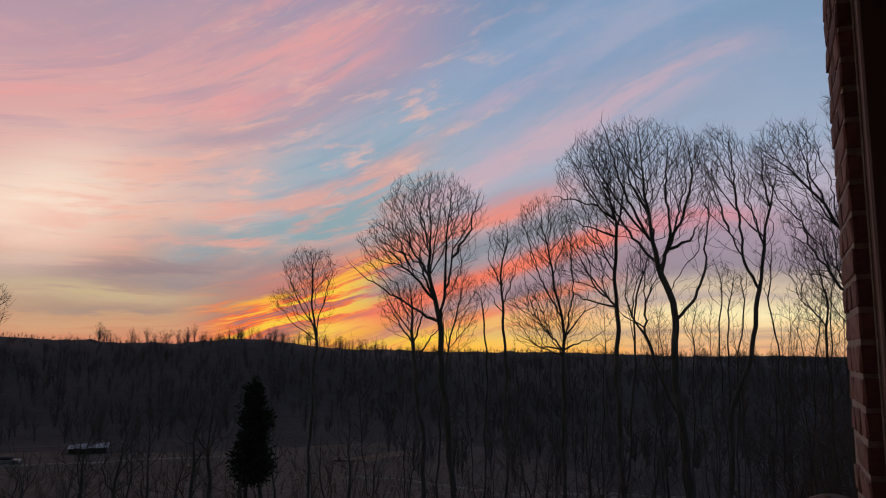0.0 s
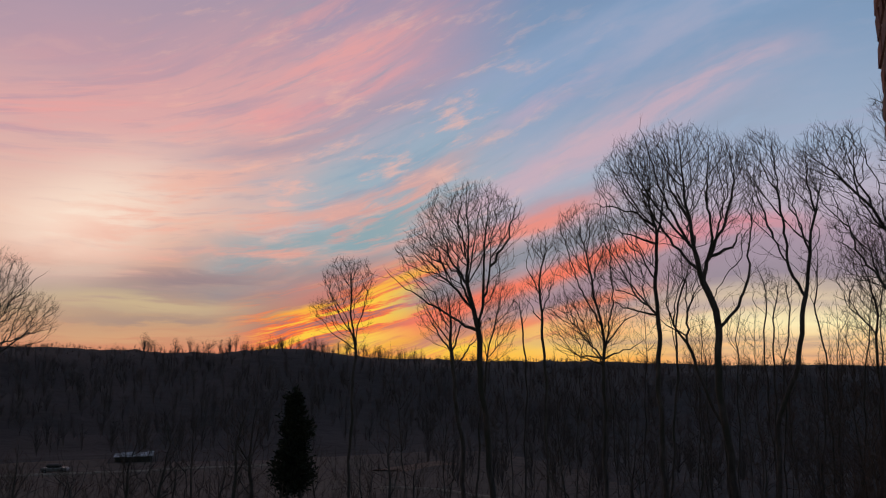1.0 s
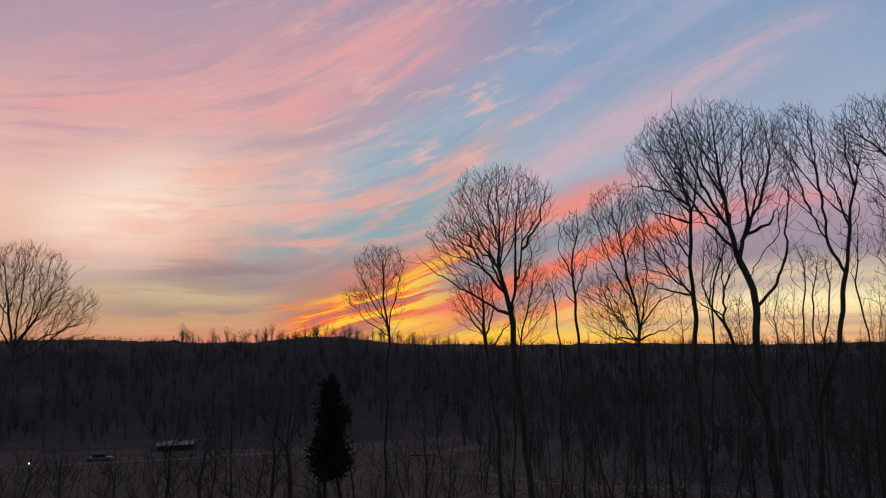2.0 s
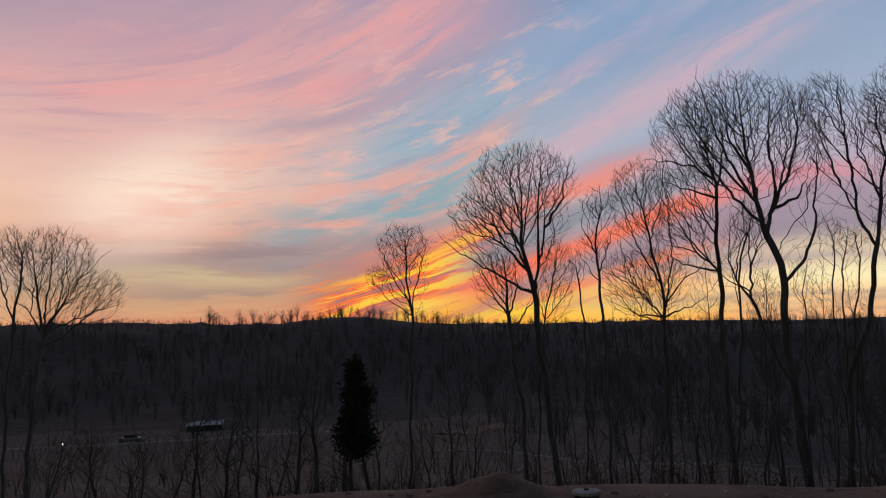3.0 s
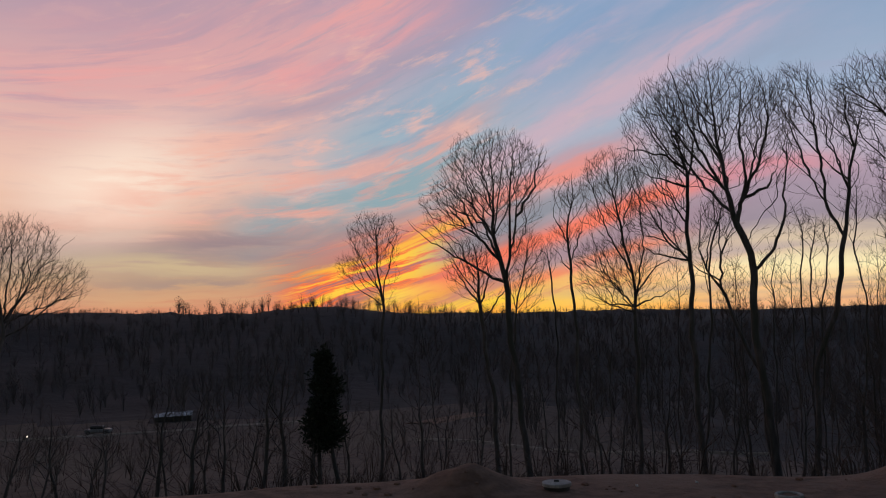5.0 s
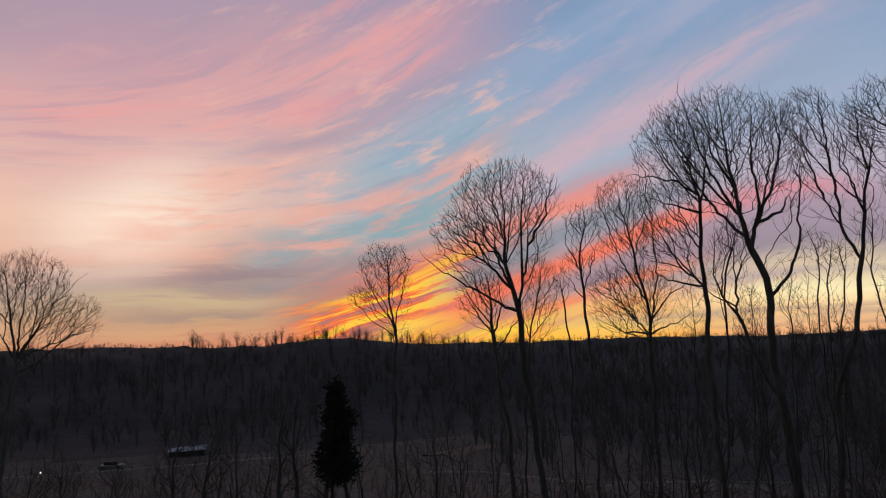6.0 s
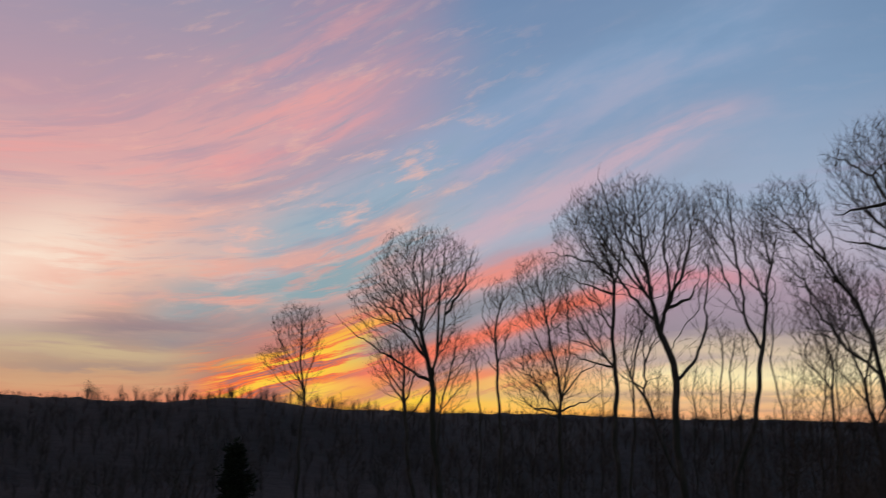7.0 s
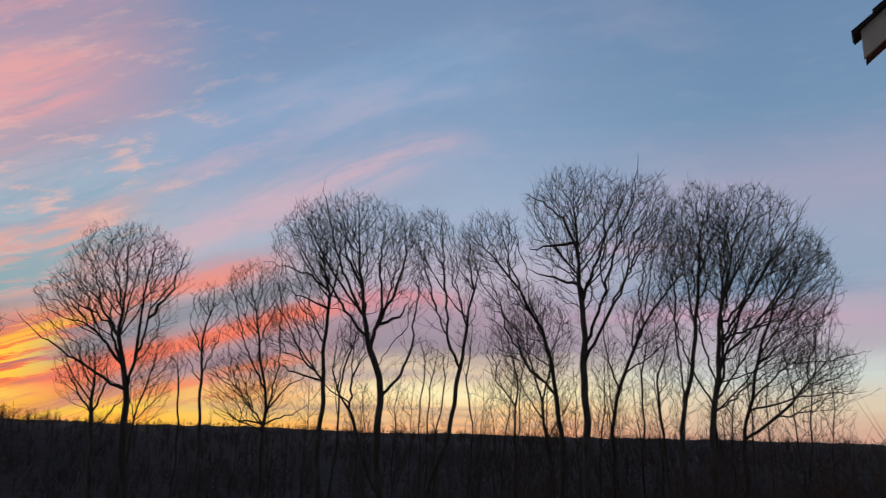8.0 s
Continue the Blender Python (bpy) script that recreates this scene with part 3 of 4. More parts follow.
bare_tree(8.6, 50, 0.2,
          [(-0, 0), (0.1, 6.8), (0.2, 10.9), (0.1, 13), (-0.5, 16.2), (-1, 18.7)],
          [[(0.2, 11.1), (-1, 12.3), (-1.9, 14.1), (-2.5, 16.3)], [(0.3, 11.6), (0.8, 14.4), (0.8, 17.2), (0.7, 19.7)], [(0.3, 11.3), (1.2, 13), (2.5, 14), (3.2, 15)], [(0.1, 13), (-1.2, 15.5), (-2.1, 18.4), (-2.4, 19.9)], [(0.2, 11), (-1.7, 11.3), (-3.1, 12.2)], [(0.4, 11), (2, 11.7), (2.7, 12.1)]],
          [(-0.8, 18.5, 2.1, 2.8, 0.7), (-0.9, 13.7, 2.8, 1.9, 0.3)],
          'bare tree forking low into many rising limbs', seed=17, n_att=850)
bare_tree(12.9, 46, 0.22,
          [(-0.1, 0), (-0.2, 4.5), (-0.3, 8.2), (-0.2, 10.7), (-0.2, 12.5), (-0.2, 15.1), (-0.1, 17.6), (-0.5, 19.6)],
          [[(-0.2, 12.7), (-1.3, 13.5), (-2.3, 15.5), (-3.2, 16.9)], [(-0.2, 12.5), (-1.8, 12.9), (-3, 13.6)], [(-0.2, 16.4), (-1.6, 17.1), (-2.8, 17.4)], [(-0.1, 17.3), (0.5, 19.5), (0.4, 21.8)], [(-0.2, 17.6), (-1.1, 18.4), (-3.7, 18.9)], [(-0.1, 17.5), (-0.9, 20.6), (-1.8, 22.7)]],
          [(-1.3, 20.2, 2.2, 3.3, 0.75), (-2, 15.5, 1.8, 1.6, 0.25)],
          'tall straight bare tree with side limbs', seed=18, n_att=800)
bare_tree(17.4, 43, 0.3,
          [(-0.1, 0), (-0.2, 4.1), (-0.6, 6.4), (-0.6, 8.6), (-0.6, 10.3), (-0.6, 11.7), (-1.1, 13.2), (-1.6, 15), (-1.8, 17.4), (-2, 19.5), (-2.2, 21.4)],
          [[(-0.5, 10.6), (0.3, 11.7), (1.1, 13.4), (1.2, 15.1), (1.5, 16.8), (1.4, 18.8)], [(-0.9, 13.2), (-0.6, 15.5), (-0.8, 17.9), (-0.5, 20.2)], [(-1.2, 13.5), (-2.6, 15.4), (-3.6, 17), (-4.4, 18.9), (-5.4, 20.9)], [(-1.5, 14.7), (-2.9, 17.5), (-3.5, 19.7), (-3.9, 21.6)], [(-1.7, 16.2), (-2.7, 18.7), (-2.8, 21.2)], [(-0.7, 14.3), (0.1, 16.3), (0.6, 18)], [(-0.8, 14.4), (0.4, 15.1), (0.8, 16)]],
          [(-2.2, 19.4, 3.2, 2.8, 0.75), (0.7, 18.6, 1.4, 2.6, 0.25)],
          'large bare tree with heavy forked limbs and a wide crown', seed=19, n_att=850)
bare_tree(17.3, 45, 0.15,
          [(-0.1, 0), (-0.5, 5.9), (-1.2, 7.7), (-2.2, 10.4), (-2.8, 11.4), (-3.1, 12.6)],
          [[(-2.2, 10.4), (-2, 12.2), (-1.3, 13.7), (-1.5, 15)], [(-2.6, 11.2), (-2.7, 12.9), (-2.1, 14.4)], [(-2.3, 10.6), (-3.2, 11.5), (-4, 12)]],
          [(-2.1, 14.1, 1.2, 1.4, 1)],
          'leaning bare tree crossing in front of its neighbours', seed=20, n_att=750)
bare_tree(12.9, 48, 0.11,
          [(-0.1, 0), (0.5, 6.5), (0.8, 10.3), (0.9, 13.6), (1.7, 15.8)],
          [[(0.9, 11), (0.5, 12.3), (0.4, 14.6)]],
          [(1.5, 16.2, 0.8, 1.8, 1)],
          'thin dark sapling beside larger trunks', seed=21, n_att=450)
bare_tree(19.9, 44, 0.2,
          [(-0.1, 0), (0.1, 4.7), (0.3, 6.3), (1.2, 8.8), (1.6, 10.5), (1.8, 12.4), (2.1, 14.1), (2.5, 16.3), (2.9, 18.3)],
          [[(1.7, 12.7), (1.1, 14.2), (0.5, 15.4), (-0.2, 16), (-0.9, 17.3)], [(1.2, 13.9), (1, 16.2), (0.9, 18.3), (0.7, 20.7)], [(2.3, 14.7), (1.7, 16.4), (1.5, 17.9)], [(0.5, 15.4), (-0.1, 17.5), (-0.6, 19.7)], [(2.7, 16.9), (2.3, 18.7), (2.3, 20.1)]],
          [(0.1, 19.6, 1.4, 2.3, 0.5), (2.2, 18.1, 1.1, 2.5, 0.5)],
          'bare tree with a leaning foot and a wide V of limbs', seed=22, n_att=850)
bare_tree(19.7, 50, 0.08,
          [(-0.1, 0), (0.4, 10.1), (0.4, 12.7), (0.9, 14.6)],
          [],
          [(0.7, 14.2, 0.7, 1.7, 1)],
          'thin sapling with wavy stem', seed=23, n_att=400)
bare_tree(20.3, 50, 0.08,
          [(-0.1, 0), (0.4, 10.1), (0.9, 13.3), (0.8, 14.9)],
          [],
          [(0.9, 14.1, 0.6, 1.6, 1)],
          'thin sapling with wavy stem', seed=24, n_att=400)
bare_tree(17.5, 50, 0.07,
          [(-0.1, 0), (0.3, 10.4), (0.2, 11.6), (0.7, 13.5)],
          [[(0.4, 10.6), (-0.2, 11.9), (-0.2, 13.3)]],
          [(0.3, 12.6, 0.8, 1.6, 1)],
          'thin sapling with wavy stem', seed=25, n_att=400)
bare_tree(23.8, 50, 0.08,
          [(-0.4, 0), (-0.5, 10.5), (-0.8, 13.3), (-0.5, 16.5)],
          [],
          [(-0.7, 15.7, 0.8, 2.1, 1)],
          'thin sapling with wavy stem', seed=26, n_att=400)
bare_tree(20.3, 52, 0.08,
          [(-0.3, 0), (-0.7, 10.5), (-0.4, 14.8), (-0.8, 16.7)],
          [],
          [(-0.6, 15.2, 0.7, 1.7, 1)],
          'thin sapling with wavy stem', seed=27, n_att=400)
bare_tree(31.9, 42, 0.3,
          [(-0.6, 0), (-0.6, 8.3), (-0.6, 10.6), (-0.6, 12.9), (-0.7, 15.8), (-0.9, 18.9), (-0.9, 21.8)],
          [[(-0.5, 12.3), (0.3, 14.6), (1.1, 17.3), (2.1, 20.1), (2.4, 22)], [(-0.9, 17.4), (-1.5, 19.6), (-2.7, 20.9), (-3.8, 21.7)], [(-0.7, 14.6), (0.5, 18), (0.9, 21.1)], [(-0.7, 15.8), (-2.8, 16.6), (-3.7, 17.1)], [(-0.6, 11.7), (0.7, 14.1), (2.2, 17), (4.1, 19.4)], [(-1, 18), (-3.4, 18)]],
          [(-0.6, 19.5, 3.1, 3.2, 0.75), (2.6, 19.8, 1.8, 2.3, 0.25)],
          'large bare tree with a tall straight trunk and many limbs', seed=28, n_att=1000)
bare_tree(30.4, 44, 0.22,
          [(-0.5, 0), (-0.8, 8.7), (-1, 11), (-1.7, 14.1), (-2.9, 16.3), (-4.5, 18.3), (-5.7, 19.6)],
          [[(-1.2, 12.9), (-2.3, 15.3), (-2.6, 17.9)], [(-0.9, 10.5), (-2.6, 12.2), (-3.6, 14.1), (-4, 16)], [(-2.6, 15.8), (-3.4, 17.9), (-4.2, 20.6)]],
          [(-4.6, 19.2, 1.9, 2.1, 0.6), (-3.1, 15.3, 2, 1.9, 0.4)],
          'bare tree leaning outward with long straight limbs', seed=29, n_att=950)
bare_tree(33.7, 46, 0.17,
          [(-0.6, 0), (-0.6, 8.8), (-0.1, 11.5), (0.9, 13.7), (1.9, 15.6), (3.5, 17.6), (4.2, 19.5)],
          [[(0.2, 12.1), (2, 13.1), (3.1, 14.7)], [(0.9, 13.7), (1.3, 16.3), (1.7, 18.6)], [(-0.3, 10.9), (-1, 13.7), (-0.7, 16.3)]],
          [(2.6, 18.9, 1.9, 2.8, 0.7), (1.6, 15.3, 1.8, 1.6, 0.3)],
          'slanting bare tree with dense branches', seed=30, n_att=950)
bare_tree(38.3, 44, 0.2,
          [(-0.7, 0), (-0.6, 8.1), (-0.3, 9.8), (0.4, 13.4), (0.6, 16.4), (1.1, 19.5), (1.7, 21.1)],
          [[(-0.3, 9.5), (-0.6, 12.8), (-0.6, 15.2)], [(0.4, 13.4), (-0.1, 16.4), (-0.1, 19.6)], [(0.6, 15.8), (1.5, 18.5), (1.7, 20.7)]],
          [(0.8, 18.7, 2.2, 3.1, 1)],
          'bare tree with several upright stems', seed=31, n_att=950)
bare_tree(40.0, 43, 0.24,
          [(-0.7, 0), (-0.4, 7.8), (0.1, 11.7), (0.4, 14.3), (1.1, 17), (2.1, 19)],
          [[(0.3, 12.9), (1.8, 14.6), (3.3, 16.6), (4.5, 18.6)], [(0.2, 12.3), (2, 13.1), (4.7, 14.5)], [(-0.2, 9.4), (0.9, 12.8), (2.1, 15.7)], [(0.4, 14), (0.7, 16.7), (1, 19.4)]],
          [(1.9, 17.8, 2.6, 3, 0.65), (4.3, 15.9, 1.5, 2.4, 0.35)],
          'dense bare tree with a wide rounded crown', seed=32, n_att=1000)
bare_tree(42.0, 45, 0.2,
          [(-0.8, 0), (-0.4, 8), (0.3, 10.9), (1.4, 14.4), (2.9, 16.5), (4.3, 18.5)],
          [[(-0, 9.7), (2, 11.5), (4.1, 11.7), (6.2, 12.3)], [(-0.1, 9.1), (2.4, 9.7), (4.9, 9.8)], [(0.5, 11.5), (2.6, 13.2), (4.6, 14.3)]],
          [(2.8, 15.6, 2, 3, 0.55), (3.3, 11.2, 2.2, 1.5, 0.45)],
          'bare tree with low sweeping side branches', seed=33, n_att=950)
bare_tree(40.3, 46, 0.19,
          [(-0.6, 0), (-0.6, 7.6), (-0.5, 9.6), (0.1, 12.6), (0.3, 15.8), (0.2, 18.6)],
          [[(-0.5, 9.4), (-1.7, 11.9), (-2.4, 14.6), (-3.0, 17.2)], [(-0.4, 9.8), (1.5, 12.6), (2.9, 15.2), (3.8, 17.0)], [(0.1, 12.6), (1.4, 15.3), (2.0, 18.2)], [(-0.3, 10.6), (-1.0, 13.6), (-1.2, 16.8)], [(-0.5, 9.2), (1.8, 11.0), (3.8, 12.6)]],
          [(0.2, 17.4, 3.4, 3.0, 1), (2.6, 13.4, 2.4, 1.8, 0.3)],
          'dense bare tree forking close to the ground', seed=61, n_att=800)
bare_tree(29.2, 48, 0.15,
          [(-0.3, 0), (-0.5, 8.4), (-0.9, 11.0), (-1.6, 14.0), (-1.9, 16.6)],
          [[(-0.7, 9.8), (-2.0, 12.0), (-3.0, 14.4)], [(-0.9, 11.0), (-0.2, 13.8), (0.3, 16.2)], [(-0.5, 9.0), (0.9, 11.4), (1.6, 13.6)]],
          [(-1.0, 15.2, 2.3, 2.6, 1)],
          'bare tree with long straight limbs from a low fork', seed=62, n_att=650)
bare_tree(35.6, 47, 0.1,
          [(-0.6, 0), (-0.5, 8.6), (-0.4, 11.8), (-0.1, 14.3)],
          [],
          [(-0.3, 13.4, 0.9, 2.2, 1)],
          'thin sapling with wavy stem', seed=34, n_att=450)
bare_tree(37.1, 47, 0.12,
          [(-0.7, 0), (-0.7, 8.6), (-0.8, 11.7), (0.1, 14.5)],
          [],
          [(-0.4, 12.9, 0.9, 1.9, 1)],
          'thin sapling with wavy stem', seed=35, n_att=450)
bare_tree(27.0, 47, 0.12,
          [(-0.5, 0), (-0.6, 9.3), (-0.5, 12.2), (-1, 15.1)],
          [[(-0.5, 10.6), (-1.6, 12.2), (-2.3, 13.8)]],
          [(-1.2, 13.8, 1.4, 2.3, 1)],
          'thin sapling with wavy stem', seed=36, n_att=450)
bare_tree(-35.3, 60, 0.24,
          [(0.3, 0), (0.7, 7.1), (1.2, 11.5), (1, 13.8), (0.6, 16.1), (0.4, 18)],
          [[(1.3, 11.9), (1.6, 15.4), (1.8, 17.7), (1.4, 19.3)], [(1.4, 11.8), (2.5, 14.2), (3.9, 16.2), (5, 17.4)], [(1.5, 11.8), (4, 13.2), (5.8, 13.8), (6.7, 14.2)], [(1.2, 11.9), (0.2, 13.6), (-0.5, 14.2)], [(1.3, 11.7), (2.2, 13.8), (2.8, 17.3)]],
          [(1.8, 16.7, 2.8, 2.9, 0.75), (4.5, 15, 2, 1.6, 0.25)],
          'bare spreading tree with many rising stems', seed=37, n_att=850)
bare_tree(-36.5, 58, 0.16,
          [(0.3, 0), (0.4, 7.8), (0.7, 12.4), (1, 15), (1.1, 17.2)],
          [[(0.7, 12.4), (-0.1, 15), (-0.5, 17.1)]],
          [(0.4, 16.8, 1.2, 2.2, 1)],
          'bare tree with rising stems at the field edge', seed=38, n_att=950)


# ---------------------------------------------------------------- more plants
def sapling(bearing, away, tall, girth, lean, seed):
    """A thin understorey stem with a few upswept branches."""
    rng = np.random.RandomState(seed)
    trunk = [(0, 0), (lean * 0.25 * tall, 0.35 * tall), (lean * 0.6 * tall + rng.uniform(-0.2, 0.2), 0.7 * tall), (lean * tall, tall)]
    x1, z1 = trunk[2]
    return bare_tree(bearing, away, (1.6 if tall < 8 else 0.9) * girth, trunk, [], [(x1, 0.72 * tall, min(0.16 * tall + 0.3, 1.25), 0.30 * tall, 1)],
                     "thin leafless sapling on the leafy slope", n_att=220, seed=seed,
                     name="sapling", group="slope saplings")


def cedar(bearing, away, seed):
    """A dark evergreen on several bare stems: sprays of foliage on drooping branches, in an uneven cone."""
    rng = np.random.RandomState(seed)
    x, y = polar(bearing, away)
    tree = new("cedar")
    tree.location, tree.rotation_euler = (x, y, on_ground(x, y) - 0.2), (0, 0, radians(-bearing))
    tagged(tree, "dense dark evergreen cedar on several bare stems", "tree")
    low, top = 2.5, 6.7
    for x0, x1 in ((-0.75, -0.1), (-0.35, 0.05), (0.75, 0.2)):
        z = np.linspace(0, 5.5, 12)
        pts = np.stack([x0 + (x1 - x0) * (z / 5.5) ** 0.7 + 0.05 * np.sin(z * 2), rng.uniform(-0.2, 0.2) + 0 * z, z], 1)
        vv, ff = tubes([(pts, 0.13 * (1 - z / 6.5))], 7)
        link_mesh("stem", vv, ff, BARK, tree, smooth=True)
    V, F = [], []
    arms = []
    for i in range(330):
        h = rng.rand() ** 1.2
        z = low + h * (top - low)
        a = rng.rand() * 6.283
        wide = 0.92 * max(1 - h ** 1.9, 0) ** 0.9 * (0.72 + 0.24 * math.sin(13 * h + 2 * a) + 0.18 * math.sin(3 * a - 7 * h)) * (0.6 + 0.4 * min(1, h / 0.12)) + 0.10
        r = wide * rng.uniform(0.55, 1.12)
        end = np.array([math.cos(a) * r + 0.1, math.sin(a) * r, z + rng.uniform(-0.1, 0.45) * r])
        arms.append((np.array([[0.1, 0, z - 0.2], end * [0.5, 0.5, 1] + [0.05, 0, -0.05], end]), (0.02, 0.014, 0.006)))
        for _ in range(15):
            c = end * rng.uniform(0.55, 1.05) * np.array([1, 1, 0]) + np.array([0, 0, end[2] + rng.normal(0, 0.12)]) + rng.normal(0, 0.10, 3)
            d = rng.normal(size=3) + np.array([math.cos(a), math.sin(a), 0.9])
            d /= np.linalg.norm(d)
            s = np.cross(d, rng.normal(size=3))
            s /= np.linalg.norm(s) + 1e-9
            ln, wd = rng.uniform(0.14, 0.34), rng.uniform(0.03, 0.07)
            b = len(V)
            up = np.cross(d, s) * wd * 0.6
            V += [c, c + d * ln * 0.55 + s * wd, c + d * ln, c + d * ln * 0.55 - s * wd, c + d * ln * 0.5 + up]
            F += [(b, b + 1, b + 4), (b + 1, b + 2, b + 4), (b + 2, b + 3, b + 4), (b + 3, b, b + 4)]
    vv, ff = tubes(arms, 4)
    tagged(link_mesh("branchwork", vv, ff, BARK, tree), kind="stuff")
    tagged(link_mesh("foliage", V, F, NEEDLE, tree, "dark green needle sprays"), kind="stuff")


def far_woods():
    """Bare woods on the far hill, one mass."""
    rng = np.random.RandomState(77)
    V, F, base = [], [], 0
    kinds = []
    for k in range(8):
        # stems fan out from a low fork to a rough dome, with twigs along them
        m = 16
        a, lean = rng.rand(m) * 6.28, rng.rand(m) ** 0.7
        end = np.stack([0.24 * lean * np.cos(a), 0.24 * lean * np.sin(a), (1.0 - 0.42 * lean ** 2) * rng.uniform(0.8, 1.0, m)], 1)
        foot = np.stack([0 * a, 0 * a, rng.uniform(0.0, 0.35, m)], 1)
        i = rng.randint(0, m, 44)
        t = rng.uniform(0.3, 0.95, 44)[:, None]
        p0 = foot[i] + (end[i] - foot[i]) * t
        p1 = p0 + rng.normal(0, 1, (44, 3)) * np.array([0.07, 0.07, 0.04]) + np.array([0, 0, 0.09])
        kinds.append(spikes(np.concatenate([foot, p0]), np.concatenate([end, p1]), 0.0052))
    n = 4000
    az0 = rng.uniform(-44, 60, n)
    d0 = np.where(rng.rand(n) < 0.3, rng.uniform(420, 500, n), 172 + 290 * rng.rand(n) ** 0.8)
    near = (rng.rand(n) < 0.06)
    az0 = np.where(near, 58 - 62 * rng.rand(n) ** 1.3, az0)
    d0 = np.where(near, rng.uniform(95, 175, n), d0)
    for a, d in zip(az0, d0):
        x, y = polar(a, d)
        tall = rng.uniform(1.4, 3.4) if d > 400 else rng.uniform(6, 10)
        if d < 175:
            tall = rng.uniform(5, 9) if a < 24 else rng.uniform(7, 11)
        if d > 400 and -24 < a < -6 and rng.rand() < 0.16:
            tall = rng.uniform(6, 12.5)
        wide = tall * rng.uniform(1.2, 1.9) * (1.0 if d > 400 else 0.8)
        v, f = kinds[rng.randint(8)]
        c, s = math.cos(a * 7), math.sin(a * 7)
        q = np.stack([(v[:, 0] * c - v[:, 1] * s) * wide + x, (v[:, 0] * s + v[:, 1] * c) * wide + y, v[:, 2] * tall + on_ground(x, y) - 0.3], 1)
        V.append(q)
        F.append(f + base)
        base += len(v)
    ob = link_mesh("far_woods", np.concatenate(V), np.concatenate(F), WOODS)
    tagged(ob, "distant leafless woods covering the far hill", "woods", kind="stuff")


def thicket(name, label, n, span, reach, tall, mat, seed):
    """Brush: arching bare canes, rooted on the ground."""
    rng = np.random.RandomState(seed)
    ch = []
    for _ in range(n):
        a, d = rng.uniform(*span), rng.uniform(*reach)
        x, y = polar(a, d)
        z = on_ground(x, y) - 0.1
        h = rng.uniform(*tall)
        lean = rng.normal(0, 0.32, 2) * h
        for _ in range(rng.randint(2, 5)):
            l2 = lean + rng.normal(0, 0.22, 2) * h
            p = np.array([[x, y, z], [x + l2[0] * 0.3, y + l2[1] * 0.3, z + h * 0.55], [x + l2[0], y + l2[1], z + h * rng.uniform(0.75, 1.05)]])
            ch.append((p, (0.022, 0.014, 0.004)))
            for _ in range(3):
                k = rng.uniform(0.35, 0.9)
                b = p[0] + (p[2] - p[0]) * k
                e = b + rng.normal(0, 0.2, 3) * h + np.array([0, 0, 0.14 * h])
                ch.append((np.array([b, (b + e) / 2, e]), (0.010, 0.007, 0.003)))
    vv, ff = tubes(ch, 3)
    tagged(link_mesh(name, vv, ff, mat), label, "brush", kind="stuff")


def lane(name, label, pts, wide, mat):
    """A strip of gravel that follows the land."""
    V, F = [], []
    P = resample([(x, y, 0) for x, y in pts], 2.0)
    for i, p in enumerate(P):
        d = P[min(i + 1, len(P) - 1)] - P[max(i - 1, 0)]
        d /= np.linalg.norm(d)
        s = np.array([-d[1], d[0]])
        for k in (-0.5, -0.25, 0, 0.25, 0.5):
            wob = 0.12 * wide * math.sin(i * 0.9 + k * 7) * (abs(k) > 0.4)
            x, y = p[:2] + s * (k * wide + wob)
            V.append((x, y, on_ground(x, y) + (0.22 if abs(k) < 0.4 else -0.1)))
        if i:
            b = 5 * (i - 1)
            F += [(b + j, b + 5 + j, b + 6 + j, b + 1 + j) for j in range(4)]
    tagged(link_mesh(name, V, F, mat, smooth=True), label, "lane", kind="structure")


cedar(-13.6, 37, 5)
for k, (a, d, tall, girth, lean) in enumerate([
        (-34.0, 36, 5.0, 0.06, 0.20), (-32.2, 34, 4.4, 0.05, 0.35), (-30.6, 36, 5.2, 0.07, -0.05), (-29.0, 38, 4.6, 0.05, 0.15),
        (-27.6, 37, 5.0, 0.06, -0.12), (-26.4, 35, 4.2, 0.05, 0.22), (-25.0, 38, 6.4, 0.10, 0.14), (-24.0, 39, 5.0, 0.06, -0.10),
        (-22.8, 37, 6.8, 0.10, 0.16), (-21.6, 40, 5.6, 0.06, 0.0), (-20.4, 39, 6.6, 0.09, 0.03), (-19.2, 41, 5.4, 0.06, 0.18),
        (-17.9, 37, 7.0, 0.11, 0.12), (-16.4, 38, 7.2, 0.12, 0.02), (-12.0, 40, 5.2, 0.06, 0.05), (-8.2, 42, 4.8, 0.06, -0.1),
        (-6.6, 41, 6.6, 0.09, 0.0), (-5.2, 43, 5.0, 0.05, 0.1), (-2.9, 40, 4.4, 0.05, 0.2), (5.9, 40, 5.4, 0.06, -0.03),
        (7.0, 42, 4.2, 0.05, 0.2), (10.4, 41, 5.8, 0.07, 0.05), (11.6, 44, 4.6, 0.05, -0.2), (14.6, 41, 5.0, 0.06, 0.1),
        (15.8, 43, 6.0, 0.07, -0.05), (18.8, 42, 5.6, 0.06, 0.12), (22.4, 43, 7.5, 0.09, 0.05), (25.2, 42, 8.5, 0.10, -0.06),
        (28.6, 44, 9.5, 0.10, 0.04), (33.2, 46, 9.0, 0.09, 0.08), (36.4, 45, 9.5, 0.10, -0.05), (44.4, 44, 7.5, 0.08, 0.1), (46.5, 45, 5.5, 0.07, 0.15)]):
    sapling(a, d, tall, girth, lean, 200 + k)
rs = np.random.RandomState(41)
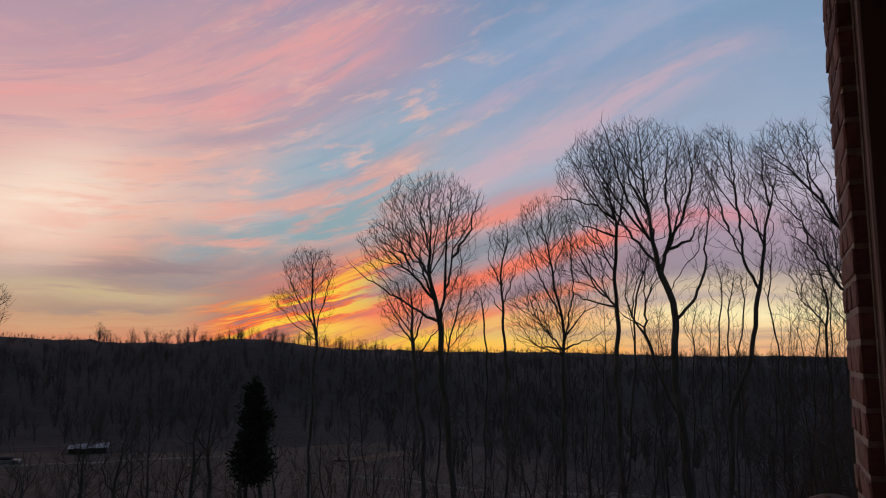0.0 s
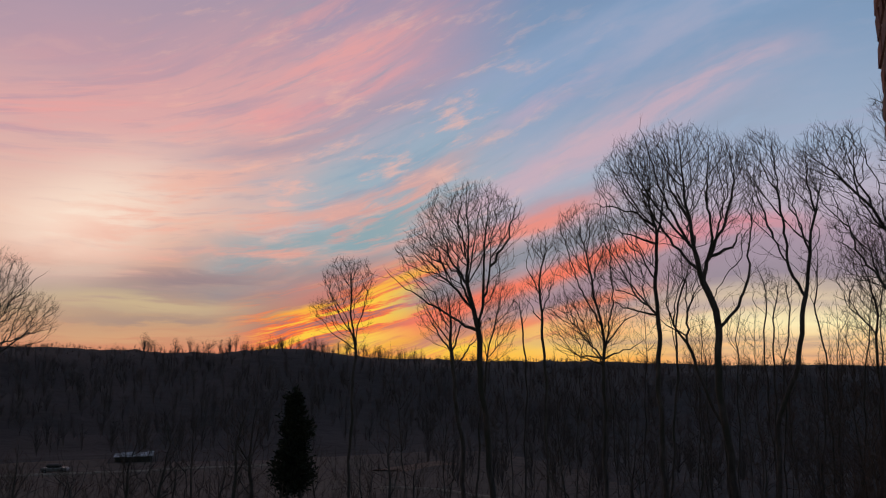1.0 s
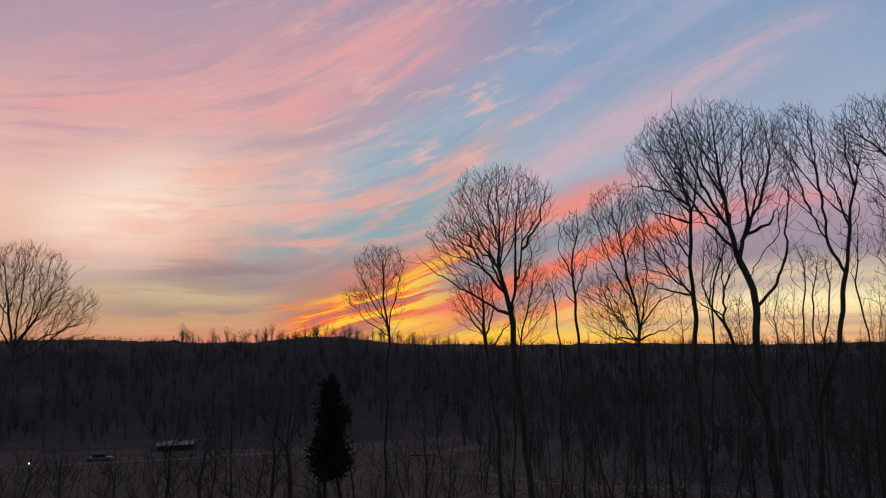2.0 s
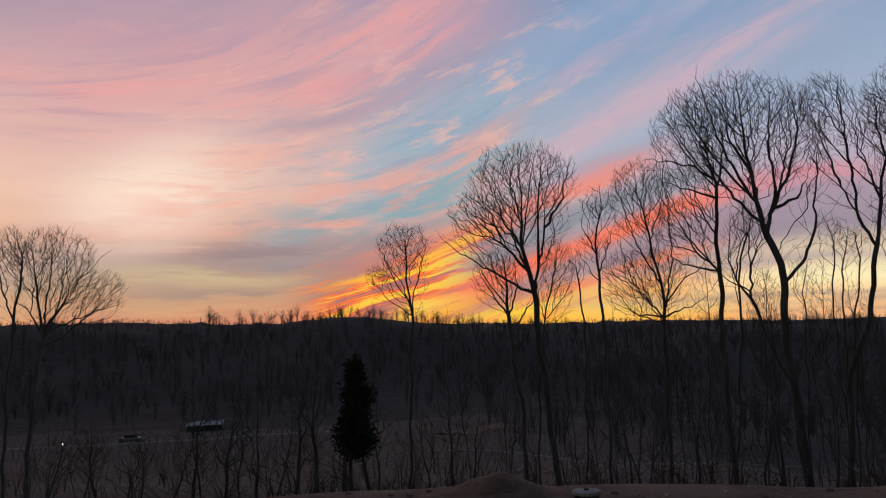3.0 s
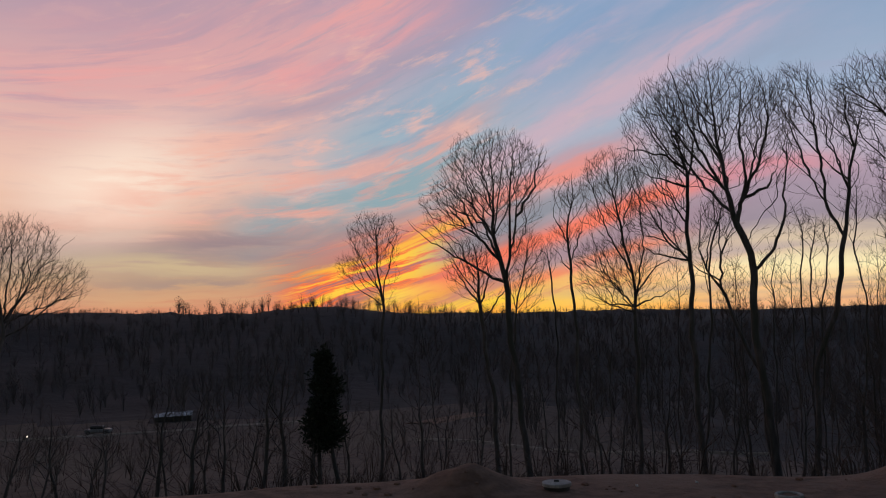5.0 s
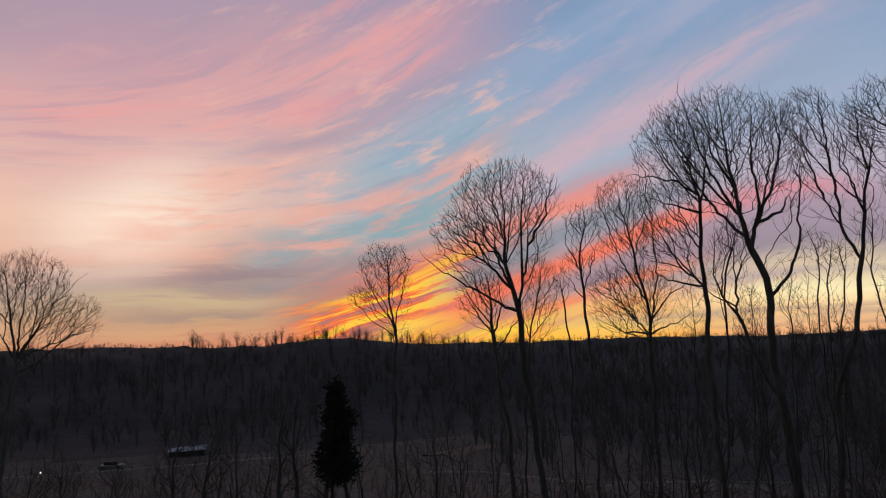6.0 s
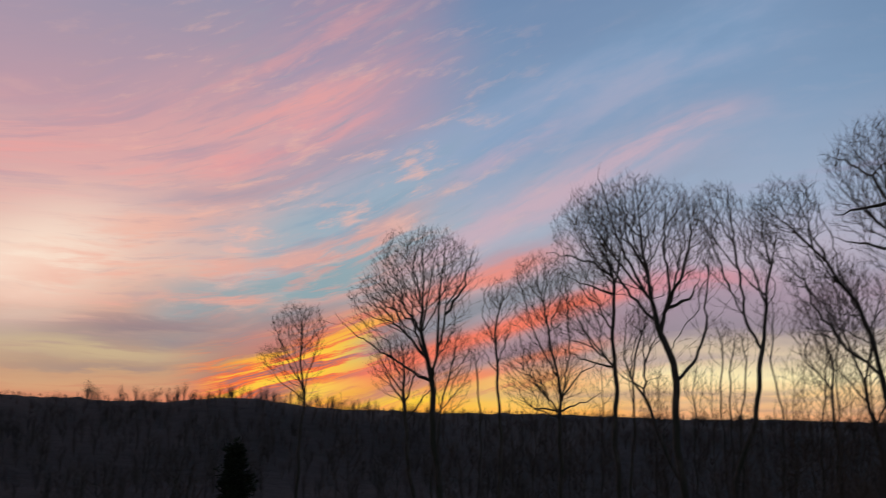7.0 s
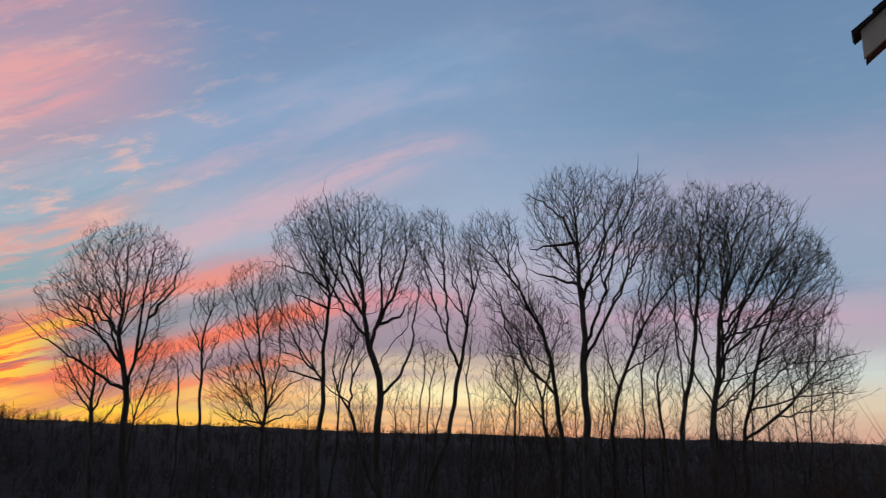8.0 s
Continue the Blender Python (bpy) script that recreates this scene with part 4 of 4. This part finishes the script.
for k in range(12):
    sapling(-5 + k * 2.6 + rs.uniform(-0.6, 0.6), rs.uniform(50, 62), rs.uniform(9.5, 13.0), 0.06, rs.uniform(-0.12, 0.12), 300 + k)
for k in range(8):
    sapling(7 + k * 2.4 + rs.uniform(-0.8, 0.8), rs.uniform(48, 58), rs.uniform(12.0, 16.0), 0.045, rs.uniform(-0.10, 0.10), 380 + k)
for k in range(20):
    sapling(25 + k * 1.15 + rs.uniform(-0.5, 0.5), rs.uniform(44, 54), rs.uniform(11.0, 17.0), 0.09, rs.uniform(-0.12, 0.15), 340 + k)
far_woods()
thicket("slope_brush", "tangle of bare brush below the yard", 330, (-38, 24), (26, 48), (0.7, 2.2), TWIG, 31)
thicket("valley_brush", "bare brush along the valley floor", 420, (-36, 34), (60, 150), (1.5, 5.0), TWIG, 32)
thicket("edge_brush", "dense low brush under the trees", 420, (24, 52), (34, 56), (2.0, 7.0), TWIG, 33)
lane("gravel_lane", "pale gravel lane along the far field", [(-100, 112), (-75, 121), (-55, 133), (-38, 140)], 1.3, SAND)
lane("dry_stream", "pale dry stream bed in the valley", [(-13, 101), (-4, 96), (6, 86), (16, 78), (24, 76)], 1.1, SAND)
lane("bare_bank", "bare pale bank of sandy soil", [(-16, 130), (-12, 140), (-7, 146)], 7.0, DIRT)


# ---------------------------------------------------------------- the valley buildings
def shed(bearing, away, long, label):
    """A long low shed with a pale metal roof and a dark open front."""
    x, y = polar(bearing, away)
    hut = new("shed")
    hut.location, hut.rotation_euler = (x, y, on_ground(x, y) - 0.1), (0, 0, radians(-bearing - 6))
    tagged(hut, label, "shed")
    h = long / 2
    bm = bmesh.new()
    box(bm, (-h, 0, 0), (h, 4, 1.15), 0.03)
    part("body", bm, PLASTIC, hut)
    for k in range(6):
        bm = bmesh.new()
        x0 = -h - 0.3 + k * (long + 0.6) / 6
        m = Matrix.Translation((0, -0.5, 1.12 + 0.04 * (k % 2))) @ Matrix.Rotation(radians(13 + 3 * (k % 3)), 4, "X")
        box(bm, (x0, 0, 0), (x0 + (long + 0.6) / 6 - 0.03, 2.1, 0.05), 0.01, m)
        part("roof_sheet", bm, ROOFING, hut, "pale metal roof sheet")
    for k in range(5):
        bm = bmesh.new()
        x0 = -h + k * long / 4
        box(bm, (x0 - 0.08, -0.45, 0), (x0 + 0.08, -0.3, 1.14), 0.01)
        part("post", bm, BARK, hut)


def car(bearing, away, turn):
    x, y = polar(bearing, away)
    auto = new("car")
    auto.location, auto.rotation_euler = (x, y, on_ground(x, y) + 0.02), (0, 0, radians(turn))
    tagged(auto, "dull silver parked car beside the field lane", "car")
    bm = bmesh.new()
    box(bm, (-2.1, -0.85, 0.28), (2.1, 0.85, 0.88), 0.14)
    part("body", bm, CARPAINT, auto)
    bm = bmesh.new()
    box(bm, (-1.3, -0.74, 0.86), (1.0, 0.74, 1.42), 0.22)
    part("cabin", bm, PLASTIC, auto, "dark glazed cabin")
    for wx in (-1.35, 1.35):
        for wy in (-0.82, 0.82):
            bm = bmesh.new()
            bmesh.ops.create_cone(bm, cap_ends=True, segments=16, radius1=0.32, radius2=0.32, depth=0.2,
                                  matrix=Matrix.Translation((wx, wy, 0.32)) @ Matrix.Rotation(radians(90), 4, "X"))
            tyre = part("wheel", bm, PLASTIC, auto)
            bm = bmesh.new()
            bmesh.ops.create_cone(bm, cap_ends=True, segments=12, radius1=0.19, radius2=0.17, depth=0.22,
                                  matrix=Matrix.Translation((wx, wy, 0.32)) @ Matrix.Rotation(radians(90), 4, "X"))
            part("rim", bm, CARPAINT, tyre, "pale wheel rim")


def yard_lamp(x, y):
    """A short post with a small lit lantern."""
    lamp = new("yard_lamp")
    lamp.location = (x, y, on_ground(x, y) - 0.1)
    tagged(lamp, "small lit lamp on a short post by the lane", "lamp")
    part("post", turned([(0.07, 0), (0.05, 0.2), (0.045, 1.2)], 10), PLASTIC, lamp)
    glow = bpy.data.materials.new("lamp_glow")
    glow.use_nodes = True
    g = Net(glow.node_tree)
    em = g.t.nodes.new("ShaderNodeEmission")
    em.inputs[0].default_value, em.inputs[1].default_value = (1.0, 0.85, 0.65, 1), 2.0
    g.t.links.new(em.outputs[0], g.t.nodes.new("ShaderNodeOutputMaterial").inputs[0])
    part("lantern", turned([(0.04, 1.2), (0.08, 1.26), (0.09, 1.40), (0.07, 1.5), (0.0001, 1.52)], 12), glow, lamp, "glowing lantern glass", True)
    part("cap", turned([(0.17, 1.52), (0.10, 1.6), (0.0001, 1.62)], 12), PLASTIC, lamp)


shed(-24.1, 160, 6.4, "long low shed with a pale metal roof by the field")
car(-28.8, 146, 8)


# ---------------------------------------------------------------- things in the yard
def turned(profile, seg=40):
    """A lathe shape from (radius, height) pairs."""
    bm = bmesh.new()
    rings = [[bm.verts.new((r * math.cos(a), r * math.sin(a), z)) for a in np.linspace(0, 2 * math.pi, seg, endpoint=False)] for r, z in profile]
    for a, b in zip(rings[:-1], rings[1:]):
        for i in range(seg):
            bm.faces.new((a[i], a[(i + 1) % seg], b[(i + 1) % seg], b[i]))
    bm.faces.new(rings[0][::-1])
    bm.faces.new(rings[-1])
    return bm


def tank_cover():
    x, y = 0.98, 20.0
    lid = new("tank_cover")
    lid.location = (x, y, on_ground(x, y) - 0.03)
    tagged(lid, "round pale concrete tank cover standing proud of the dirt", "tank cover")
    part("riser", turned([(0.31, 0), (0.31, 0.12)]), PLASTIC, lid, "dark riser ring")
    cap = part("cover", turned([(0.33, 0.12), (0.35, 0.125), (0.35, 0.185), (0.338, 0.2), (0.1, 0.205), (0.0001, 0.205)]), CONCRETE, lid, "pale weathered concrete lid")
    bm = bmesh.new()
    box(bm, (-0.06, -0.015, 0.203), (0.06, 0.015, 0.25), 0.006)
    part("handle", bm, PLASTIC, cap, "dark lifting handle")


def sunk_cover():
    x, y = 6.1, 19.2
    lid = new("sunken_cover")
    lid.location = (x, y, on_ground(x, y) - 0.02)
    tagged(lid, "round tank cover almost flush with the dirt", "tank cover")
    part("rim", turned([(0.23, 0.03), (0.23, 0.085), (0.25, 0.10), (0.29, 0.10), (0.305, 0.08), (0.305, 0.0)]), CONCRETE, lid, "pale concrete rim")
    part("cover", turned([(0.225, 0.0), (0.225, 0.06), (0.20, 0.07), (0.0001, 0.07)]), DIRT, lid, "dirt-covered lid")


def scrap(x, y, s, turn):
    bm = bmesh.new()
    vs = [bm.verts.new((s * math.cos(a) * (1 + 0.35 * math.sin(3 * a + turn)), 0.6 * s * math.sin(a), 0.012 * math.sin(2 * a + turn))) for a in np.linspace(0, 6.283, 11)[:-1]]
    f = bm.faces.new(vs)
    r = bmesh.ops.extrude_face_region(bm, geom=[f])
    bmesh.ops.translate(bm, vec=(0, 0, 0.03), verts=[e for e in r["geom"] if isinstance(e, bmesh.types.BMVert)])
    ob = part("scrap", bm, WHITE)
    ob.location, ob.rotation_euler = (x, y, on_ground(x, y) + 0.015), (0.05, 0.03, turn)
    tagged(ob, "small pale building scrap lying on bare dirt", "scrap", "yard scraps")


def clod(x, y, s, seed):
    rng = np.random.RandomState(seed)
    bm = bmesh.new()
    bmesh.ops.create_icosphere(bm, subdivisions=2, radius=s)
    for p in bm.verts:
        p.co *= 0.8 + 0.4 * rng.rand()
        p.co.z *= 0.6
    ob = part("clod", bm, DIRT)
    ob.location = (x, y, on_ground(x, y) + 0.15 * s)
    tagged(ob, "lump of dry brown dirt on the yard", "dirt clod", "dirt clods")


yard_lamp(-73.3, 113.0)
tank_cover()
sunk_cover()
for k, (x, y, s) in enumerate([(-6.0, 18.6, 0.12), (-7.4, 18.2, 0.16), (-4.4, 19.0, 0.05), (2.9, 20.2, 0.045), (3.1, 18.4, 0.05), (4.4, 20.6, 0.04), (-2.6, 18.8, 0.04)]):
    scrap(x, y, s, k * 1.7)
rs = np.random.RandomState(3)
for k in range(60):
    clod(rs.uniform(-8, 11), rs.uniform(16.5, 21), rs.uniform(0.03, 0.10), k)


# ---------------------------------------------------------------- the house
HOUSE = Matrix.Translation((0.856, 1.6, 0)) @ Matrix.Rotation(radians(-23), 4, "Z")   # the pier's near corner, square to the house
FLOOR = 2.6


def empty(name, label, category, m=HOUSE):
    ob = new(name)
    ob.matrix_world = m
    return tagged(ob, label, category)


def pier():
    """Brick pier, each brick a piece, with raked mortar joints."""
    col = empty("brick_pier", "weathered red brick pier with pale mortar joints", "pier")
    W, D, C, top = 0.205, 0.315, 0.0677, 44
    bm = bmesh.new()
    box(bm, (0.003, 0.004, FLOOR), (W - 0.004, D - 0.004, FLOOR + top * C))
    part("mortar", bm, MORTAR, col, "pale rough mortar")
    rng = np.random.RandomState(9)
    shapes = {}
    for nm, (a, b) in (("long", (0.2, 0.095)), ("turned", (0.0975, 0.2)), ("half", (0.0975, 0.105))):
        for v in range(4):
            bm = bmesh.new()
            box(bm, (0, 0, 0), (a, b, 0.057), 0.004)
            for p in bm.verts:
                p.co += Vector(rng.normal(0, 0.0014, 3))
            me = bpy.data.meshes.new("brick")
            bm.to_mesh(me)
            bm.free()
            me.materials.append(BRICK)
            shapes[nm, v] = me
    for k in range(top):
        z = FLOOR + k * C + 0.005
        if k % 2:
            row = [("long", 0.0, 0.0), ("long", 0.0, 0.105), ("long", 0.0, 0.21)]
        else:
            row = [("turned", 0.0, 0.0), ("turned", 0.1075, 0.0), ("half", 0.0, 0.21), ("half", 0.1075, 0.21)]
        for nm, x, y in row:
            ob = new("brick", shapes[nm, rng.randint(4)])
            ob.parent = col
            ob.location = (x + rng.normal(0, 0.0010), y + rng.normal(0, 0.0010), z + rng.normal(0, 0.001))


def timber(name, label, lo, hi, mat, category="trim", bevel=0.006, m=HOUSE):
    ob = empty(name, label, category, m)
    bm = bmesh.new()
    box(bm, lo, hi, bevel)
    part("board", bm, mat, ob)
    return ob


pier()
post = empty("door_post", "dark brown painted door post with a pale edge strip", "post")
bm = bmesh.new()
box(bm, (0.034, -0.075, FLOOR), (0.16, -0.01, FLOOR + 2.98), 0.005)
part("jamb", bm, FRAME, post)
bm = bmesh.new()
box(bm, (0.030, -0.012, FLOOR), (0.040, -0.002, FLOOR + 2.98), 0.002)
part("edge_strip", bm, MORTAR, post, "pale caulked edge strip")

top = FLOOR + 44 * 0.0677
timber("porch_beam", "dark brown timber beam carried by the brick pier", (-0.02, 0.0, top), (2.9, 0.3, top + 0.28), FRAME, "beam")
# added out of view, so that the pier's near face falls into shade
ceiling = timber("ceiling", "plain brown porch ceiling, unseen, added over the deck to shade the pier", (-2.7, -3.24, top + 0.284), (2.9, 0.34, top + 0.36), FRAME, "ceiling")
tagged(ceiling, kind="structure")
deck = empty("deck", "raised timber deck floor against the house", "deck")
for k in range(24):
    bm = bmesh.new()
    box(bm, (-2.6 + k * 0.14, -3.2, FLOOR - 0.04), (-2.6 + k * 0.14 + 0.134, 1.3, FLOOR), 0.003)
    part("plank", bm, DECK, deck)
for px_, py_ in ((-2.5, 1.1), (0.6, 1.1), (-2.5, -3.0), (0.6, -3.0)):
    bm = bmesh.new()
    box(bm, (px_ - 0.07, py_ - 0.07, -0.3), (px_ + 0.07, py_ + 0.07, FLOOR - 0.04), 0.004)
    part("post", bm, DECK, deck)
wall = timber("wall_house", "plain brick house wall behind the deck", (-5, -3.6, -0.3), (6, -3.25, 5.9), SIDING, "wall", 0.01)
tagged(wall, kind="structure")


def wing():
    """The neighbouring gable: the low end of its rake, a white board under dark shingles."""
    m = Matrix.Translation((0.13 + 6.0 * math.sin(radians(52.05)), 1.29 + 6.0 * math.cos(radians(52.05)), 0)) @ Matrix.Rotation(radians(-52), 4, "Z")
    house = empty("house", "red brick house with white rake board and dark shingled roof", "house", m)
    z0, p = 6.91, 0.80

    def slab(name, prof, y0, y1, mat, label=""):
        bm = bmesh.new()
        a = [bm.verts.new((x, y0, z)) for x, z in prof]
        b = [bm.verts.new((x, y1, z)) for x, z in prof]
        bm.faces.new(a)
        bm.faces.new(b[::-1])
        for i in range(len(prof)):
            j = (i + 1) % len(prof)
            bm.faces.new((a[i], b[i], b[j], a[j]))
        return part(name, bm, mat, house, label)

    slab("rake_board", [(0, z0), (0, z0 + 0.225), (4, z0 + 4 * p + 0.225), (4, z0 + 4 * p)], 0.0, 0.03, WHITE, "white painted rake board")
    slab("soffit", [(0.01, z0 + 0.004), (0.01, z0 + 0.03), (4, z0 + 4 * p + 0.02), (4, z0 + 4 * p - 0.004)], 0.031, 0.15, FRAME, "dark brown soffit board")
    slab("wall", [(1.2, -0.3), (1.2, z0 + 1.2 * p), (4, z0 + 4 * p), (6.8, z0 + 1.2 * p), (6.8, -0.3)], 0.14, 6.0, SIDING, "red brick gable wall")
    slab("far_rake", [(4.01, z0 + 4 * p), (4.01, z0 + 4 * p + 0.225), (8, z0 + 0.225), (8, z0)], 0.0, 0.15, WHITE, "white painted rake board")
    for k in range(27):
        x0 = -0.05 + k * 0.15
        zt = z0 + 0.232 + x0 * p
        deep = 0.16 if x0 < 0.9 else 6.1
        pr = [(x0, zt), (x0 - 0.012, zt + 0.030), (x0 + 0.2, zt + 0.2 * p + 0.022), (x0 + 0.2, zt + 0.2 * p - 0.012)]
        front = -0.03 - 0.03 * (k % 3 == 1)
        slab("shingle_course", pr, front, deep, SHINGLE, "dark asphalt shingles")
        pr = [(8.0 - x, z) for x, z in pr]
        slab("shingle_course", pr, front, deep, SHINGLE, "dark asphalt shingles")


wing()
